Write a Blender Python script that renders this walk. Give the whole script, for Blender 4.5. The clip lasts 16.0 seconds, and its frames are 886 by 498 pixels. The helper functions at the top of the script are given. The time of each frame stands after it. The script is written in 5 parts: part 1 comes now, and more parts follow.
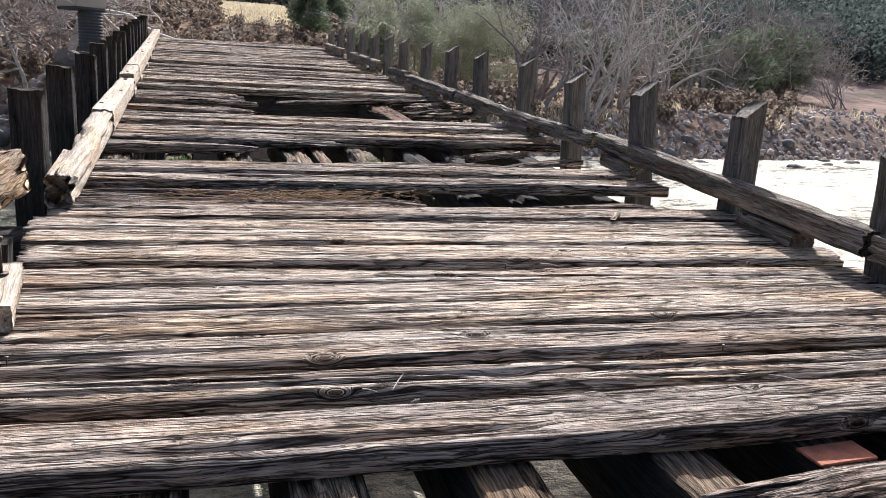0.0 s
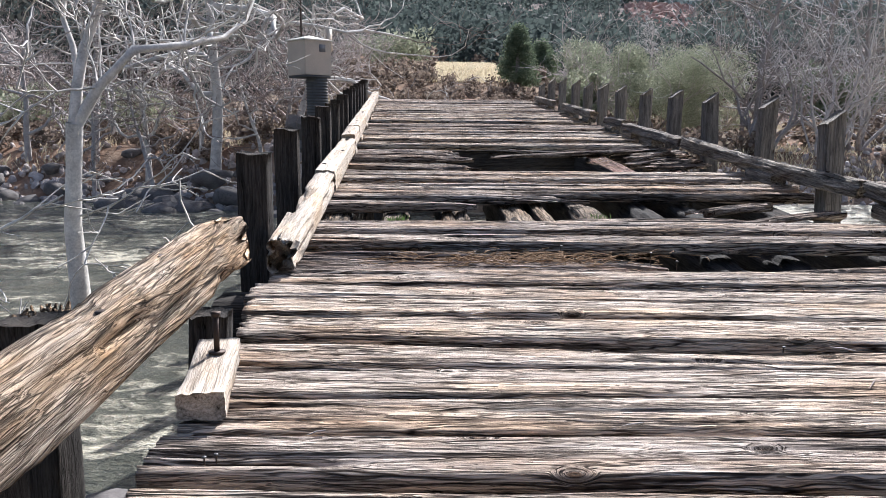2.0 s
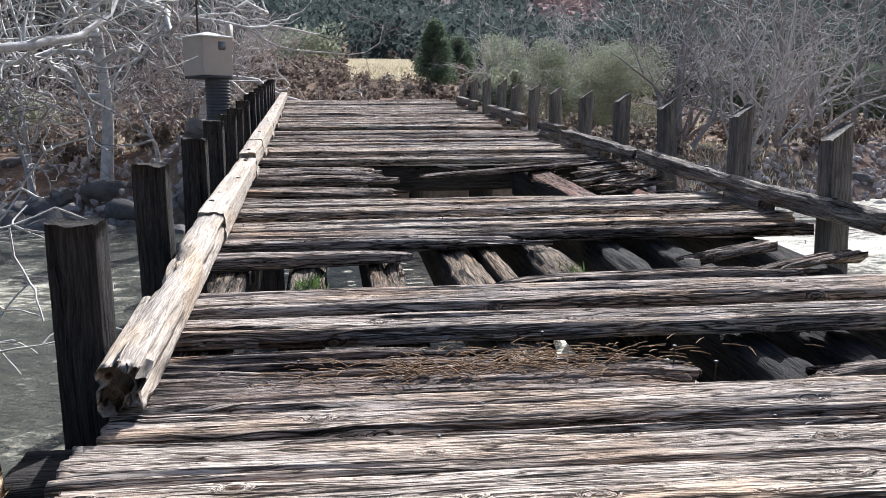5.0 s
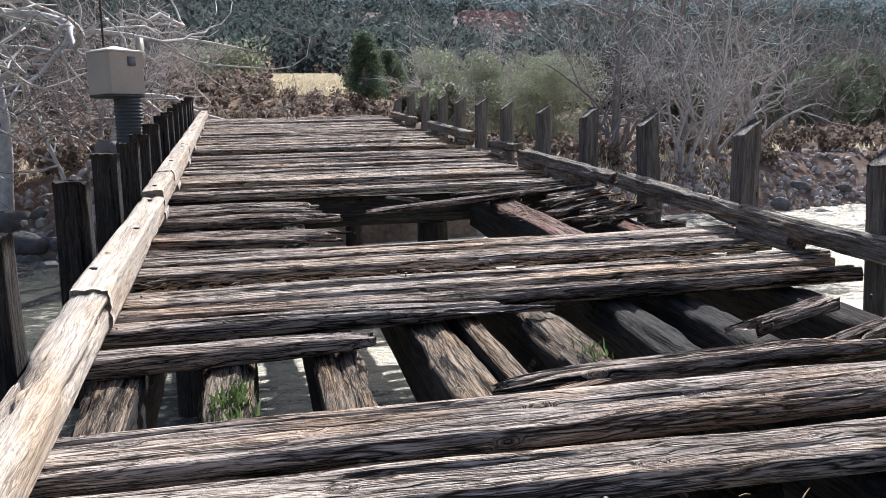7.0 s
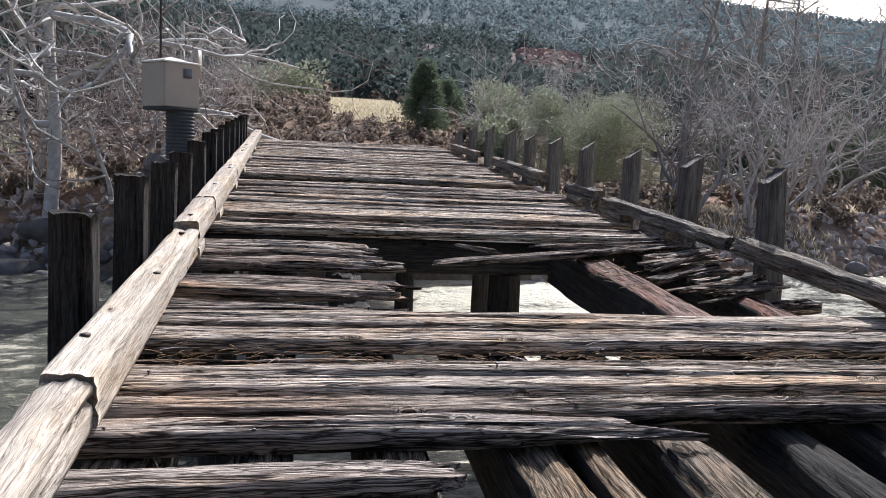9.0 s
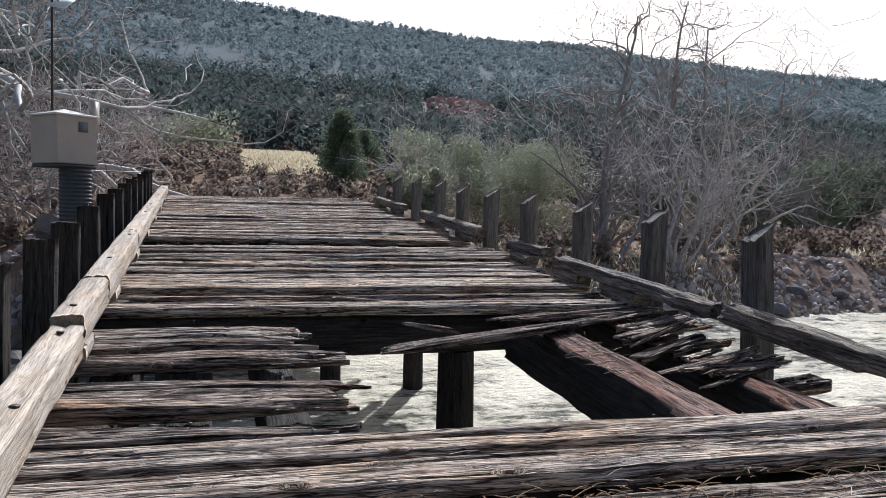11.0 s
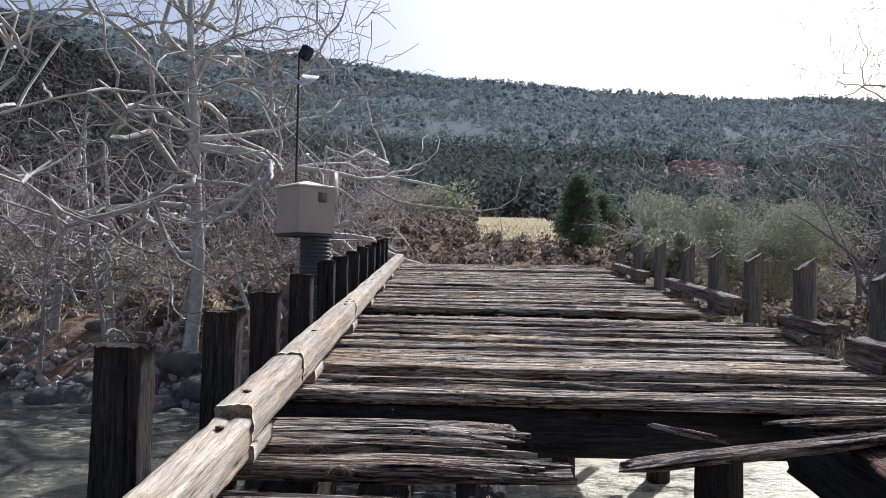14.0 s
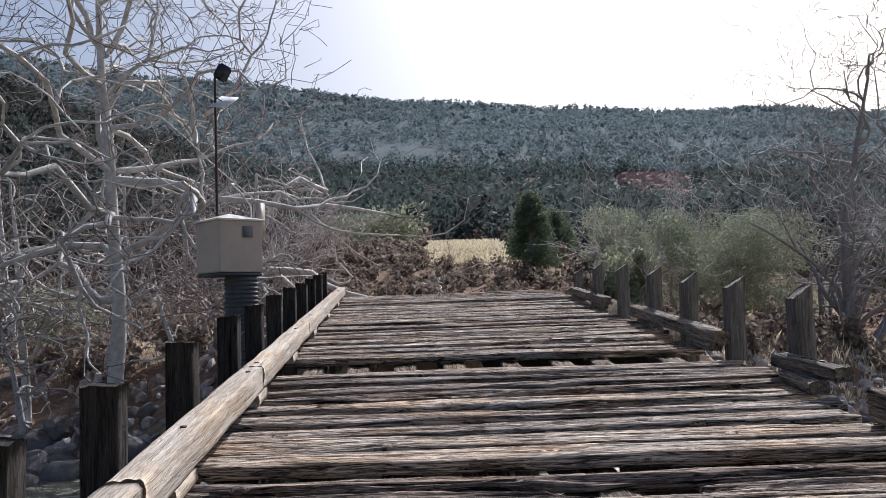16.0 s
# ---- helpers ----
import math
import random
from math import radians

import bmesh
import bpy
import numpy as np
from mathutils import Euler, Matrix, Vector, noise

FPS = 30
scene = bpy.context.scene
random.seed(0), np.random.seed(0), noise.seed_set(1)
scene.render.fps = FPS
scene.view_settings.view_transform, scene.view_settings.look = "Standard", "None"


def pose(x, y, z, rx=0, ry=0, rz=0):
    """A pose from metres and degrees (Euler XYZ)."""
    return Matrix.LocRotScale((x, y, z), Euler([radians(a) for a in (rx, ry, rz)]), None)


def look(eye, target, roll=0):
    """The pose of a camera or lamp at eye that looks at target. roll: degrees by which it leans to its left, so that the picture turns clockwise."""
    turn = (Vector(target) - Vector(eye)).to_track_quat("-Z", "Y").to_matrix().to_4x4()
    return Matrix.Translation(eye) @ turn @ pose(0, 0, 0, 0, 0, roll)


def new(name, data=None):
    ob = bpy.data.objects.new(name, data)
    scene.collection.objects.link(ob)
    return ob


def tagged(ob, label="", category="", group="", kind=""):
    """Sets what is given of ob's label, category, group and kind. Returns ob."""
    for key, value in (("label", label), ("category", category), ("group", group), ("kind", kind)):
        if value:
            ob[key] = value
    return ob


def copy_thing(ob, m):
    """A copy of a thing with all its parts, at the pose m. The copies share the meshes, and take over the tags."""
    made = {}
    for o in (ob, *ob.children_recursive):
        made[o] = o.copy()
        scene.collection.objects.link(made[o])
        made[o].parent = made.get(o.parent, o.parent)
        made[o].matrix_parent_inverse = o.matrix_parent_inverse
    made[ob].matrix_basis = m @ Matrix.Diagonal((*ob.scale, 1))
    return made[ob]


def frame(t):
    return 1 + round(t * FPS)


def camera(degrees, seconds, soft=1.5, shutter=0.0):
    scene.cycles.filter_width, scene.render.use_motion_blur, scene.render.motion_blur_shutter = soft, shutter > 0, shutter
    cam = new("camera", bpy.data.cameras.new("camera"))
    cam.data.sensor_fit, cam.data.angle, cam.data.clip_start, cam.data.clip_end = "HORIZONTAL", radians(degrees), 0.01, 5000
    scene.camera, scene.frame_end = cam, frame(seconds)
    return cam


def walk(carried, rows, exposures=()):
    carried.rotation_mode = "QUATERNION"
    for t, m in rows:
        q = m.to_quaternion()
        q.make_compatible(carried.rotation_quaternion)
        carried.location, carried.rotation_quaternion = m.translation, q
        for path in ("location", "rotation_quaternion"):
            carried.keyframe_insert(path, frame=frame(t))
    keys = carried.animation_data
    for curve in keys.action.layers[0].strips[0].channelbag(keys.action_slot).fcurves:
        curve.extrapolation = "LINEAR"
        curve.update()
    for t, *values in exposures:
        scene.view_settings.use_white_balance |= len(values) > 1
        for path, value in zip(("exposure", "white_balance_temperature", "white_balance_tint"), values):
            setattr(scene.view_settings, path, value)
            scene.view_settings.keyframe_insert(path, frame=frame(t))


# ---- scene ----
cam = camera(58.2, 16.0, 0.6)
PATH = [
    (0, (0.173, 0.091, 1.194), (0.759, 1.956, 0.77), 3.0),
    (0.5, (0.092, 0.138, 1.171), (0.634, 2.015, 0.74), 3.7),
    (1, (0.061, 0.237, 1.123), (0.473, 2.158, 0.75), 1.9),
    (1.5, (0.088, 0.445, 1.146), (0.296, 2.405, 0.807), 0.7),
    (2, (0.124, 0.675, 1.176), (0.207, 2.649, 0.863), 0.4),
    (2.5, (0.06, 1.173, 1.173), (-0.001, 3.148, 0.863), 0.9),
    (3, (0.018, 1.415, 1.261), (-0.07, 3.373, 0.86), 1.5),
    (3.5, (0.065, 1.62, 1.306), (0.018, 3.56, 0.825), -0.4),
    (4, (0.098, 1.836, 1.314), (0.075, 3.774, 0.82), -1.9),
    (4.5, (0.093, 2.082, 1.37), (0.27, 4.031, 0.956), -1.3),
    (5, (0.13, 2.333, 1.372), (0.42, 4.285, 1.048), -0.3),
    (5.2, (0.161, 2.511, 1.387), (0.46, 4.465, 1.084), 0.3),
    (7.3, (0.153, 4.039, 1.475), (0.633, 5.958, 1.178), -1.6),
    (7.5, (0.16, 4.195, 1.479), (0.655, 6.11, 1.18), -1.5),
    (8, (0.124, 4.44, 1.52), (0.685, 6.338, 1.229), -1.0),
    (8.5, (0.12, 4.811, 1.522), (0.546, 6.752, 1.293), 0.6),
    (9, (0.124, 5.062, 1.526), (0.484, 7.017, 1.309), 2.5),
    (9.5, (0.103, 5.435, 1.601), (0.662, 7.345, 1.398), 3.5),
    (10, (0.074, 5.634, 1.629), (0.655, 7.541, 1.471), 1.9),
    (10.2, (0.08, 5.738, 1.627), (0.631, 7.656, 1.495), 0.9),
    (12.3, (0.192, 6.764, 1.675), (0.777, 8.675, 1.609), 1.7),
    (12.5, (0.288, 6.86, 1.667), (0.72, 8.811, 1.597), 1.1),
    (13, (0.319, 6.979, 1.689), (0.501, 8.971, 1.671), 1.3),
    (13.5, (0.286, 7.033, 1.665), (0.351, 9.031, 1.739), 3.2),
    (14, (0.347, 7.278, 1.647), (0.322, 9.277, 1.714), 1.0),
    (14.5, (0.492, 7.643, 1.686), (0.603, 9.639, 1.746), -1.2),
    (15, (0.495, 8.263, 1.691), (0.754, 10.246, 1.74), -1.9),
    (15.5, (0.5, 8.516, 1.792), (0.793, 10.494, 1.826), -1.6),
    (16, (0.598, 8.764, 1.902), (0.685, 10.759, 2.02), -1.9),
]
EXPOSURES = [(0.0, 0.7, 6000, 12), (1.0, 0.9, 5920, 12), (2.5, 0.74, 5720, 11), (3.5, 0.5, 5720, 11), (4.0, 0.52, 5720, 11), (4.5, 0.48, 5680, 10), (5.0, 0.65, 5600, 10), (7.5, 0.62, 5780, 11), (9.0, 0.5, 5740, 11), (9.5, 0.62, 5580, 11), (10.0, 0.46, 5560, 10), (12.5, 0.15, 5680, 10), (13.5, 0.27, 5660, 10), (15.0, 0.3, 5680, 10), (16.0, 0.17, 5700, 11)]
walk(cam, [(t, look(eye, target, roll)) for t, eye, target, roll in PATH], EXPOSURES)

# ---- world, sun ----
SUN_AZ, SUN_EL = radians(27), radians(41)
world = bpy.data.worlds.new("sky")
scene.world = world
world.use_nodes = True
wn = world.node_tree.nodes
sky = wn.new("ShaderNodeTexSky")
sky.sky_type, sky.sun_disc = "NISHITA", False
sky.sun_elevation, sky.sun_rotation = SUN_EL, SUN_AZ
sky.air_density, sky.dust_density = 1.0, 5.2
wn["Background"].inputs[1].default_value = 0.092
world.node_tree.links.new(sky.outputs[0], wn["Background"].inputs[0])
sun = new("sun", bpy.data.lights.new("sun", "SUN"))
sun.data.energy, sun.data.angle, sun.data.color = 5.0, radians(0.6), (1.0, 0.96, 0.90)
to_sun = Vector((math.sin(SUN_AZ) * math.cos(SUN_EL), math.cos(SUN_AZ) * math.cos(SUN_EL), math.sin(SUN_EL)))
sun.matrix_world = look(to_sun * 60, (0, 0, 0))


# ---- materials ----
def material(name):
    m = bpy.data.materials.new(name)
    m.use_nodes = True
    return m, m.node_tree.nodes, m.node_tree.links


def ramp(nodes, stops):
    r = nodes.new("ShaderNodeValToRGB")
    els = r.color_ramp.elements
    while len(els) < len(stops):
        els.new(0.5)
    for e, (p, c) in zip(els, stops):
        e.position, e.color = p, (*c, 1)
    return r


def noise_tex(nodes, links, vec, scale, detail=6, rough=0.6):
    n = nodes.new("ShaderNodeTexNoise")
    n.inputs["Scale"].default_value, n.inputs["Detail"].default_value, n.inputs["Roughness"].default_value = scale, detail, rough
    links.new(vec, n.inputs["Vector"])
    return n.outputs["Fac"]


def stretch(nodes, links, scale):
    """Object coordinates stretched along the grain."""
    c, m = nodes.new("ShaderNodeTexCoord"), nodes.new("ShaderNodeMapping")
    m.inputs["Scale"].default_value = scale
    info = nodes.new("ShaderNodeObjectInfo")
    add = nodes.new("ShaderNodeVectorMath")
    mul = nodes.new("ShaderNodeMath")
    mul.operation, mul.inputs[1].default_value = "MULTIPLY", 37.0
    links.new(info.outputs["Random"], mul.inputs[0])
    links.new(c.outputs["Object"], add.inputs[0])
    links.new(mul.outputs[0], add.inputs[1])
    links.new(add.outputs[0], m.inputs["Vector"])
    return m.outputs["Vector"], info.outputs["Random"]


def mix(nodes, links, a, b, fac, kind="MIX"):
    m = nodes.new("ShaderNodeMixRGB")
    m.blend_type = kind
    for s, v in ((m.inputs[1], a), (m.inputs[2], b), (m.inputs[0], fac)):
        if isinstance(v, (int, float)):
            s.default_value = v
        elif isinstance(v, tuple):
            s.default_value = (*v, 1)
        else:
            links.new(v, s)
    return m.outputs[0]


def bump(nodes, links, height, strength, distance):
    b = nodes.new("ShaderNodeBump")
    b.inputs["Strength"].default_value, b.inputs["Distance"].default_value = strength, distance
    links.new(height, b.inputs["Height"])
    return b.outputs["Normal"]


def wood(name, axis, dark, mid, light, warm, crack=0.45, rough=0.9, relief=1.0, knots=1.0, lined=1.0, blotches=0.5):
    """Weathered timber: fine wavy grain along the axis that swings round knots, dark cracks, warm worn patches."""
    m, n, l = material(name)
    p = n["Principled BSDF"]

    def scaled(a, b):
        return tuple(a if i == axis else b for i in range(3))

    plain_vec, rnd = stretch(n, l, (1, 1, 1))
    kv = n.new("ShaderNodeMapping")
    kv.inputs["Scale"].default_value = scaled(2.3, 5.2)
    l.new(plain_vec, kv.inputs["Vector"])
    vor = n.new("ShaderNodeTexVoronoi")
    vor.inputs["Scale"].default_value = 1.0
    l.new(kv.outputs["Vector"], vor.inputs["Vector"])
    knot = n.new("ShaderNodeMapRange")
    knot.interpolation_type = "SMOOTHERSTEP"
    knot.inputs[1].default_value, knot.inputs[2].default_value = 0.21, 0.0
    knot.inputs[3].default_value, knot.inputs[4].default_value = 0.0, knots
    l.new(vor.outputs["Distance"], knot.inputs[0])
    wob = n.new("ShaderNodeTexNoise")
    wob.inputs["Scale"].default_value, wob.inputs["Detail"].default_value = 1.0, 3
    wm = n.new("ShaderNodeMapping")
    wm.inputs["Scale"].default_value = scaled(2.4, 9.0)
    l.new(plain_vec, wm.inputs["Vector"])
    l.new(wm.outputs["Vector"], wob.inputs["Vector"])
    shift = n.new("ShaderNodeMath")
    shift.operation, shift.inputs[1].default_value = "MULTIPLY", 0.06
    l.new(knot.outputs[0], shift.inputs[0])
    shift2 = n.new("ShaderNodeMath")
    shift2.operation, shift2.inputs[1].default_value = "MULTIPLY_ADD", 0.045
    l.new(wob.outputs["Fac"], shift2.inputs[0])
    l.new(shift.outputs[0], shift2.inputs[2])
    comb = n.new("ShaderNodeCombineXYZ")
    for i in range(3):
        if i != axis:
            l.new(shift2.outputs[0], comb.inputs[i])
    add = n.new("ShaderNodeVectorMath")
    l.new(plain_vec, add.inputs[0])
    l.new(comb.outputs[0], add.inputs[1])

    def grain(a, b, detail, r):
        mp = n.new("ShaderNodeMapping")
        mp.inputs["Scale"].default_value = scaled(a, b)
        l.new(add.outputs[0], mp.inputs["Vector"])
        return noise_tex(n, l, mp.outputs["Vector"], 1.0, detail, r)

    fine, coarse, patch = grain(4.2, 105.0, 7, 0.78), grain(1.3, 32.0, 6, 0.70), grain(1.1, 4.0, 5, 0.6)
    base = ramp(n, [(0.39, dark), (0.475, mid), (0.56, light)])
    l.new(mix(n, l, fine, coarse, 0.35), base.inputs[0])
    cracks = ramp(n, [(crack - 0.07, (0.02, 0.018, 0.016)), (crack, (1, 1, 1))])
    l.new(coarse, cracks.inputs[0])
    warmth = ramp(n, [(0.46, (0, 0, 0)), (0.66, (1, 1, 1))])
    l.new(patch, warmth.inputs[0])
    col = mix(n, l, base.outputs[0], warm, warmth.outputs[0], "MULTIPLY")
    col = mix(n, l, col, cracks.outputs[0], 0.95, "MULTIPLY")
    heart = ramp(n, [(0.72, (1, 1, 1)), (0.95, (0.3, 0.22, 0.16))])
    l.new(knot.outputs[0], heart.inputs[0])
    col = mix(n, l, col, heart.outputs[0], 1.0, "MULTIPLY")
    tone = ramp(n, [(0.0, (0.78, 0.76, 0.76)), (1.0, (1.12, 1.08, 1.02))])
    l.new(rnd, tone.inputs[0])
    col = mix(n, l, col, tone.outputs[0], 1.0, "MULTIPLY")
    blotch = ramp(n, [(0.36, (0.42, 0.40, 0.39)), (0.5, (0.95, 0.95, 0.95)), (0.62, (1.18, 1.15, 1.10))])
    l.new(grain(0.7, 9.0, 5, 0.62), blotch.inputs[0])
    col = mix(n, l, col, blotch.outputs[0], blotches, "MULTIPLY")
    cracks_all = cracks.outputs[0]
    p.inputs["Roughness"].default_value = rough
    p.inputs["Specular IOR Level"].default_value = 0.12
    for a, b, width, deep in ((0.9, 20.0, 0.024, 0.95), (1.5, 42.0, 0.028, 0.85), (2.6, 84.0, 0.03, 0.65)):
        away = n.new("ShaderNodeMath")
        away.operation, away.inputs[1].default_value = "SUBTRACT", 0.5
        l.new(grain(a, b, 2, 0.5), away.inputs[0])
        mag = n.new("ShaderNodeMath")
        mag.operation = "ABSOLUTE"
        l.new(away.outputs[0], mag.inputs[0])
        lines = ramp(n, [(width * 0.25, (0.07, 0.06, 0.055)), (width, (1, 1, 1))])
        l.new(mag.outputs[0], lines.inputs[0])
        col = mix(n, l, col, lines.outputs[0], deep * lined, "MULTIPLY")
        cracks_all = mix(n, l, cracks_all, lines.outputs[0], deep * lined, "MULTIPLY")
    l.new(col, p.inputs["Base Color"])
    high = mix(n, l, fine, cracks_all, 0.65)
    l.new(bump(n, l, high, 1.0 * relief, 0.02), p.inputs["Normal"])
    return m


PLANK = wood("weathered_plank", 0, (0.20, 0.165, 0.145), (0.49, 0.415, 0.36), (0.82, 0.725, 0.63), (1.0, 0.86, 0.72), 0.415, relief=1.1, lined=1.0, blotches=0.6)
ROTTEN = wood("rotten_plank", 0, (0.025, 0.021, 0.019), (0.25, 0.205, 0.18), (0.58, 0.495, 0.43), (0.95, 0.78, 0.64), 0.46, lined=0.8)
CURB = wood("bleached_curb", 1, (0.31, 0.27, 0.225), (0.55, 0.485, 0.41), (0.71, 0.645, 0.565), (1.0, 0.9, 0.78), 0.36, relief=0.6, lined=0.3, blotches=0.35)
RAIL = wood("split_rail", 1, (0.16, 0.125, 0.095), (0.47, 0.39, 0.305), (0.72, 0.635, 0.53), (1.0, 0.80, 0.58), 0.41, lined=0.8)
GREY = wood("grey_curb", 1, (0.07, 0.064, 0.058), (0.22, 0.20, 0.18), (0.42, 0.385, 0.345), (0.95, 0.85, 0.75), 0.40, lined=0.5)
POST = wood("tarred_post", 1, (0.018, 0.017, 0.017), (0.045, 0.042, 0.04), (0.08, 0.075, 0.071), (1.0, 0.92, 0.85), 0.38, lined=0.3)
PILE = wood("tarred_pile", 2, (0.018, 0.017, 0.017), (0.045, 0.042, 0.04), (0.08, 0.075, 0.071), (1.0, 0.92, 0.85), 0.38, lined=0.3)
POST_PALE = wood("grey_post", 1, (0.08, 0.077, 0.076), (0.14, 0.135, 0.132), (0.23, 0.222, 0.215), (1.0, 0.96, 0.92), 0.33, lined=0.3)
PILE_Y = wood("dark_stringer", 1, (0.018, 0.017, 0.017), (0.045, 0.042, 0.04), (0.08, 0.075, 0.071), (1.0, 0.92, 0.85), 0.38, lined=0.3)
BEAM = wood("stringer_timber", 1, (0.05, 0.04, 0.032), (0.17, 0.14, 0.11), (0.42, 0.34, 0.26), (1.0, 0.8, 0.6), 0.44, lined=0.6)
RUSTY = wood("red_rotten_timber", 1, (0.04, 0.03, 0.025), (0.22, 0.145, 0.118), (0.5, 0.345, 0.285), (1.0, 0.68, 0.56), 0.42, lined=0.6)


def plain(name, colour, rough=0.6, metal=0.0, spread=0.25, scale=6.0, relief=0.2):
    m, n, l = material(name)
    p = n["Principled BSDF"]
    vec, _ = stretch(n, l, (1, 1, 1))
    f, f2 = noise_tex(n, l, vec, scale, 6), noise_tex(n, l, vec, scale * 9, 4)
    lo, hi = tuple(c * (1 - spread) for c in colour), tuple(min(1, c * (1 + spread)) for c in colour)
    r = ramp(n, [(0.32, lo), (0.68, hi)])
    l.new(mix(n, l, f, f2, 0.4), r.inputs[0])
    l.new(r.outputs[0], p.inputs["Base Color"])
    p.inputs["Roughness"].default_value, p.inputs["Metallic"].default_value = rough, metal
    p.inputs["Specular IOR Level"].default_value = 0.5 if rough < 0.7 else 0.15
    l.new(bump(n, l, f2, relief, 0.01), p.inputs["Normal"])
    return m


IRON = plain("rusty_iron", (0.07, 0.05, 0.04), 0.6, 0.7)
BEIGE = plain("beige_paint", (0.52, 0.44, 0.35), 0.5, 0.0, 0.1, 3.0, 0.05)
ROOFING = plain("pale_roof_paint", (0.74, 0.69, 0.61), 0.45, 0.0, 0.1, 3.0, 0.05)
STEEL = plain("galvanised_steel", (0.085, 0.085, 0.085), 0.5, 0.4, 0.25, 8.0)
BLACK = plain("dark_panel", (0.02, 0.022, 0.03), 0.25)
HATCH = plain("hatch_panel", (0.16, 0.16, 0.17), 0.4)
WHITE = plain("white_plate", (0.8, 0.8, 0.78), 0.4)
REDDISH = plain("red_oxide_paint", (0.42, 0.16, 0.10), 0.7, 0.0, 0.45, 14.0, 0.4)
ROCK = plain("river_rock", (0.16, 0.145, 0.135), 0.8, 0.0, 0.55, 1.6, 0.6)
COBBLE = plain("cobble_stone", (0.42, 0.365, 0.335), 0.8, 0.0, 0.5, 0.9, 0.4)
REDROCK = plain("red_rock", (0.31, 0.205, 0.17), 0.9, 0.0, 0.55, 0.35, 0.8)
BARK = plain("white_bark", (0.55, 0.52, 0.48), 0.75, 0.0, 0.45, 5.0, 0.3)
BARK_GREY = plain("grey_bark", (0.26, 0.235, 0.22), 0.85, 0.0, 0.4, 8.0, 0.5)
PALE_GREY = plain("pale_grey_bark", (0.42, 0.39, 0.37), 0.8, 0.0, 0.4, 6.0, 0.3)
TWIG = plain("brown_twig", (0.46, 0.40, 0.375), 0.8, 0.0, 0.4, 4.0, 0.1)
BROWN = plain("brown_bark", (0.21, 0.165, 0.15), 0.85, 0.0, 0.4, 6.0, 0.3)
SILVER = plain("silver_twig", (0.60, 0.565, 0.56), 0.8, 0.0, 0.35, 6.0, 0.2)
LITTER = plain("dry_litter", (0.26, 0.17, 0.10), 0.9, 0.0, 0.5, 12.0, 0.3)


def leaf(name, a, b, c, through_light=0.5):
    m, n, l = material(name)
    p = n["Principled BSDF"]
    g = n.new("ShaderNodeNewGeometry")
    r = ramp(n, [(0.0, a), (0.5, b), (1.0, c)])
    l.new(g.outputs["Random Per Island"], r.inputs[0])
    l.new(r.outputs[0], p.inputs["Base Color"])
    p.inputs["Roughness"].default_value = 0.7
    p.inputs["Specular IOR Level"].default_value = 0.1
    t, mx = n.new("ShaderNodeBsdfTranslucent"), n.new("ShaderNodeMixShader")
    mx.inputs[0].default_value = through_light
    l.new(r.outputs[0], t.inputs["Color"])
    l.new(p.outputs[0], mx.inputs[1])
    l.new(t.outputs[0], mx.inputs[2])
    l.new(mx.outputs[0], n["Material Output"].inputs["Surface"])
    return m


LEAF = leaf("bush_leaf", (0.25, 0.27, 0.185), (0.36, 0.385, 0.27), (0.52, 0.525, 0.40), 0.6)
JUNIPER = leaf("juniper_leaf", (0.13, 0.175, 0.11), (0.19, 0.235, 0.15), (0.27, 0.31, 0.20), 0.6)
# far hill trees: distance haze is mixed into their blue-grey leaf colour
FOREST = leaf("hazy_hill_tree", (0.11, 0.14, 0.15), (0.135, 0.168, 0.178), (0.165, 0.20, 0.207), 0.58)
SCRUB = leaf("dry_scrub", (0.12, 0.092, 0.076), (0.20, 0.155, 0.125), (0.29, 0.24, 0.19))
STRAW = leaf("golden_grass", (0.50, 0.43, 0.29), (0.60, 0.52, 0.37), (0.70, 0.62, 0.46))
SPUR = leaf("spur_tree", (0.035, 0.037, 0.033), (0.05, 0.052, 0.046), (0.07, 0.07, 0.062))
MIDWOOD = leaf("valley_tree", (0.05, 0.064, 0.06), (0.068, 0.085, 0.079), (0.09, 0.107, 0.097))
WEED = leaf("green_weed", (0.05, 0.08, 0.025), (0.07, 0.11, 0.035), (0.11, 0.15, 0.06))


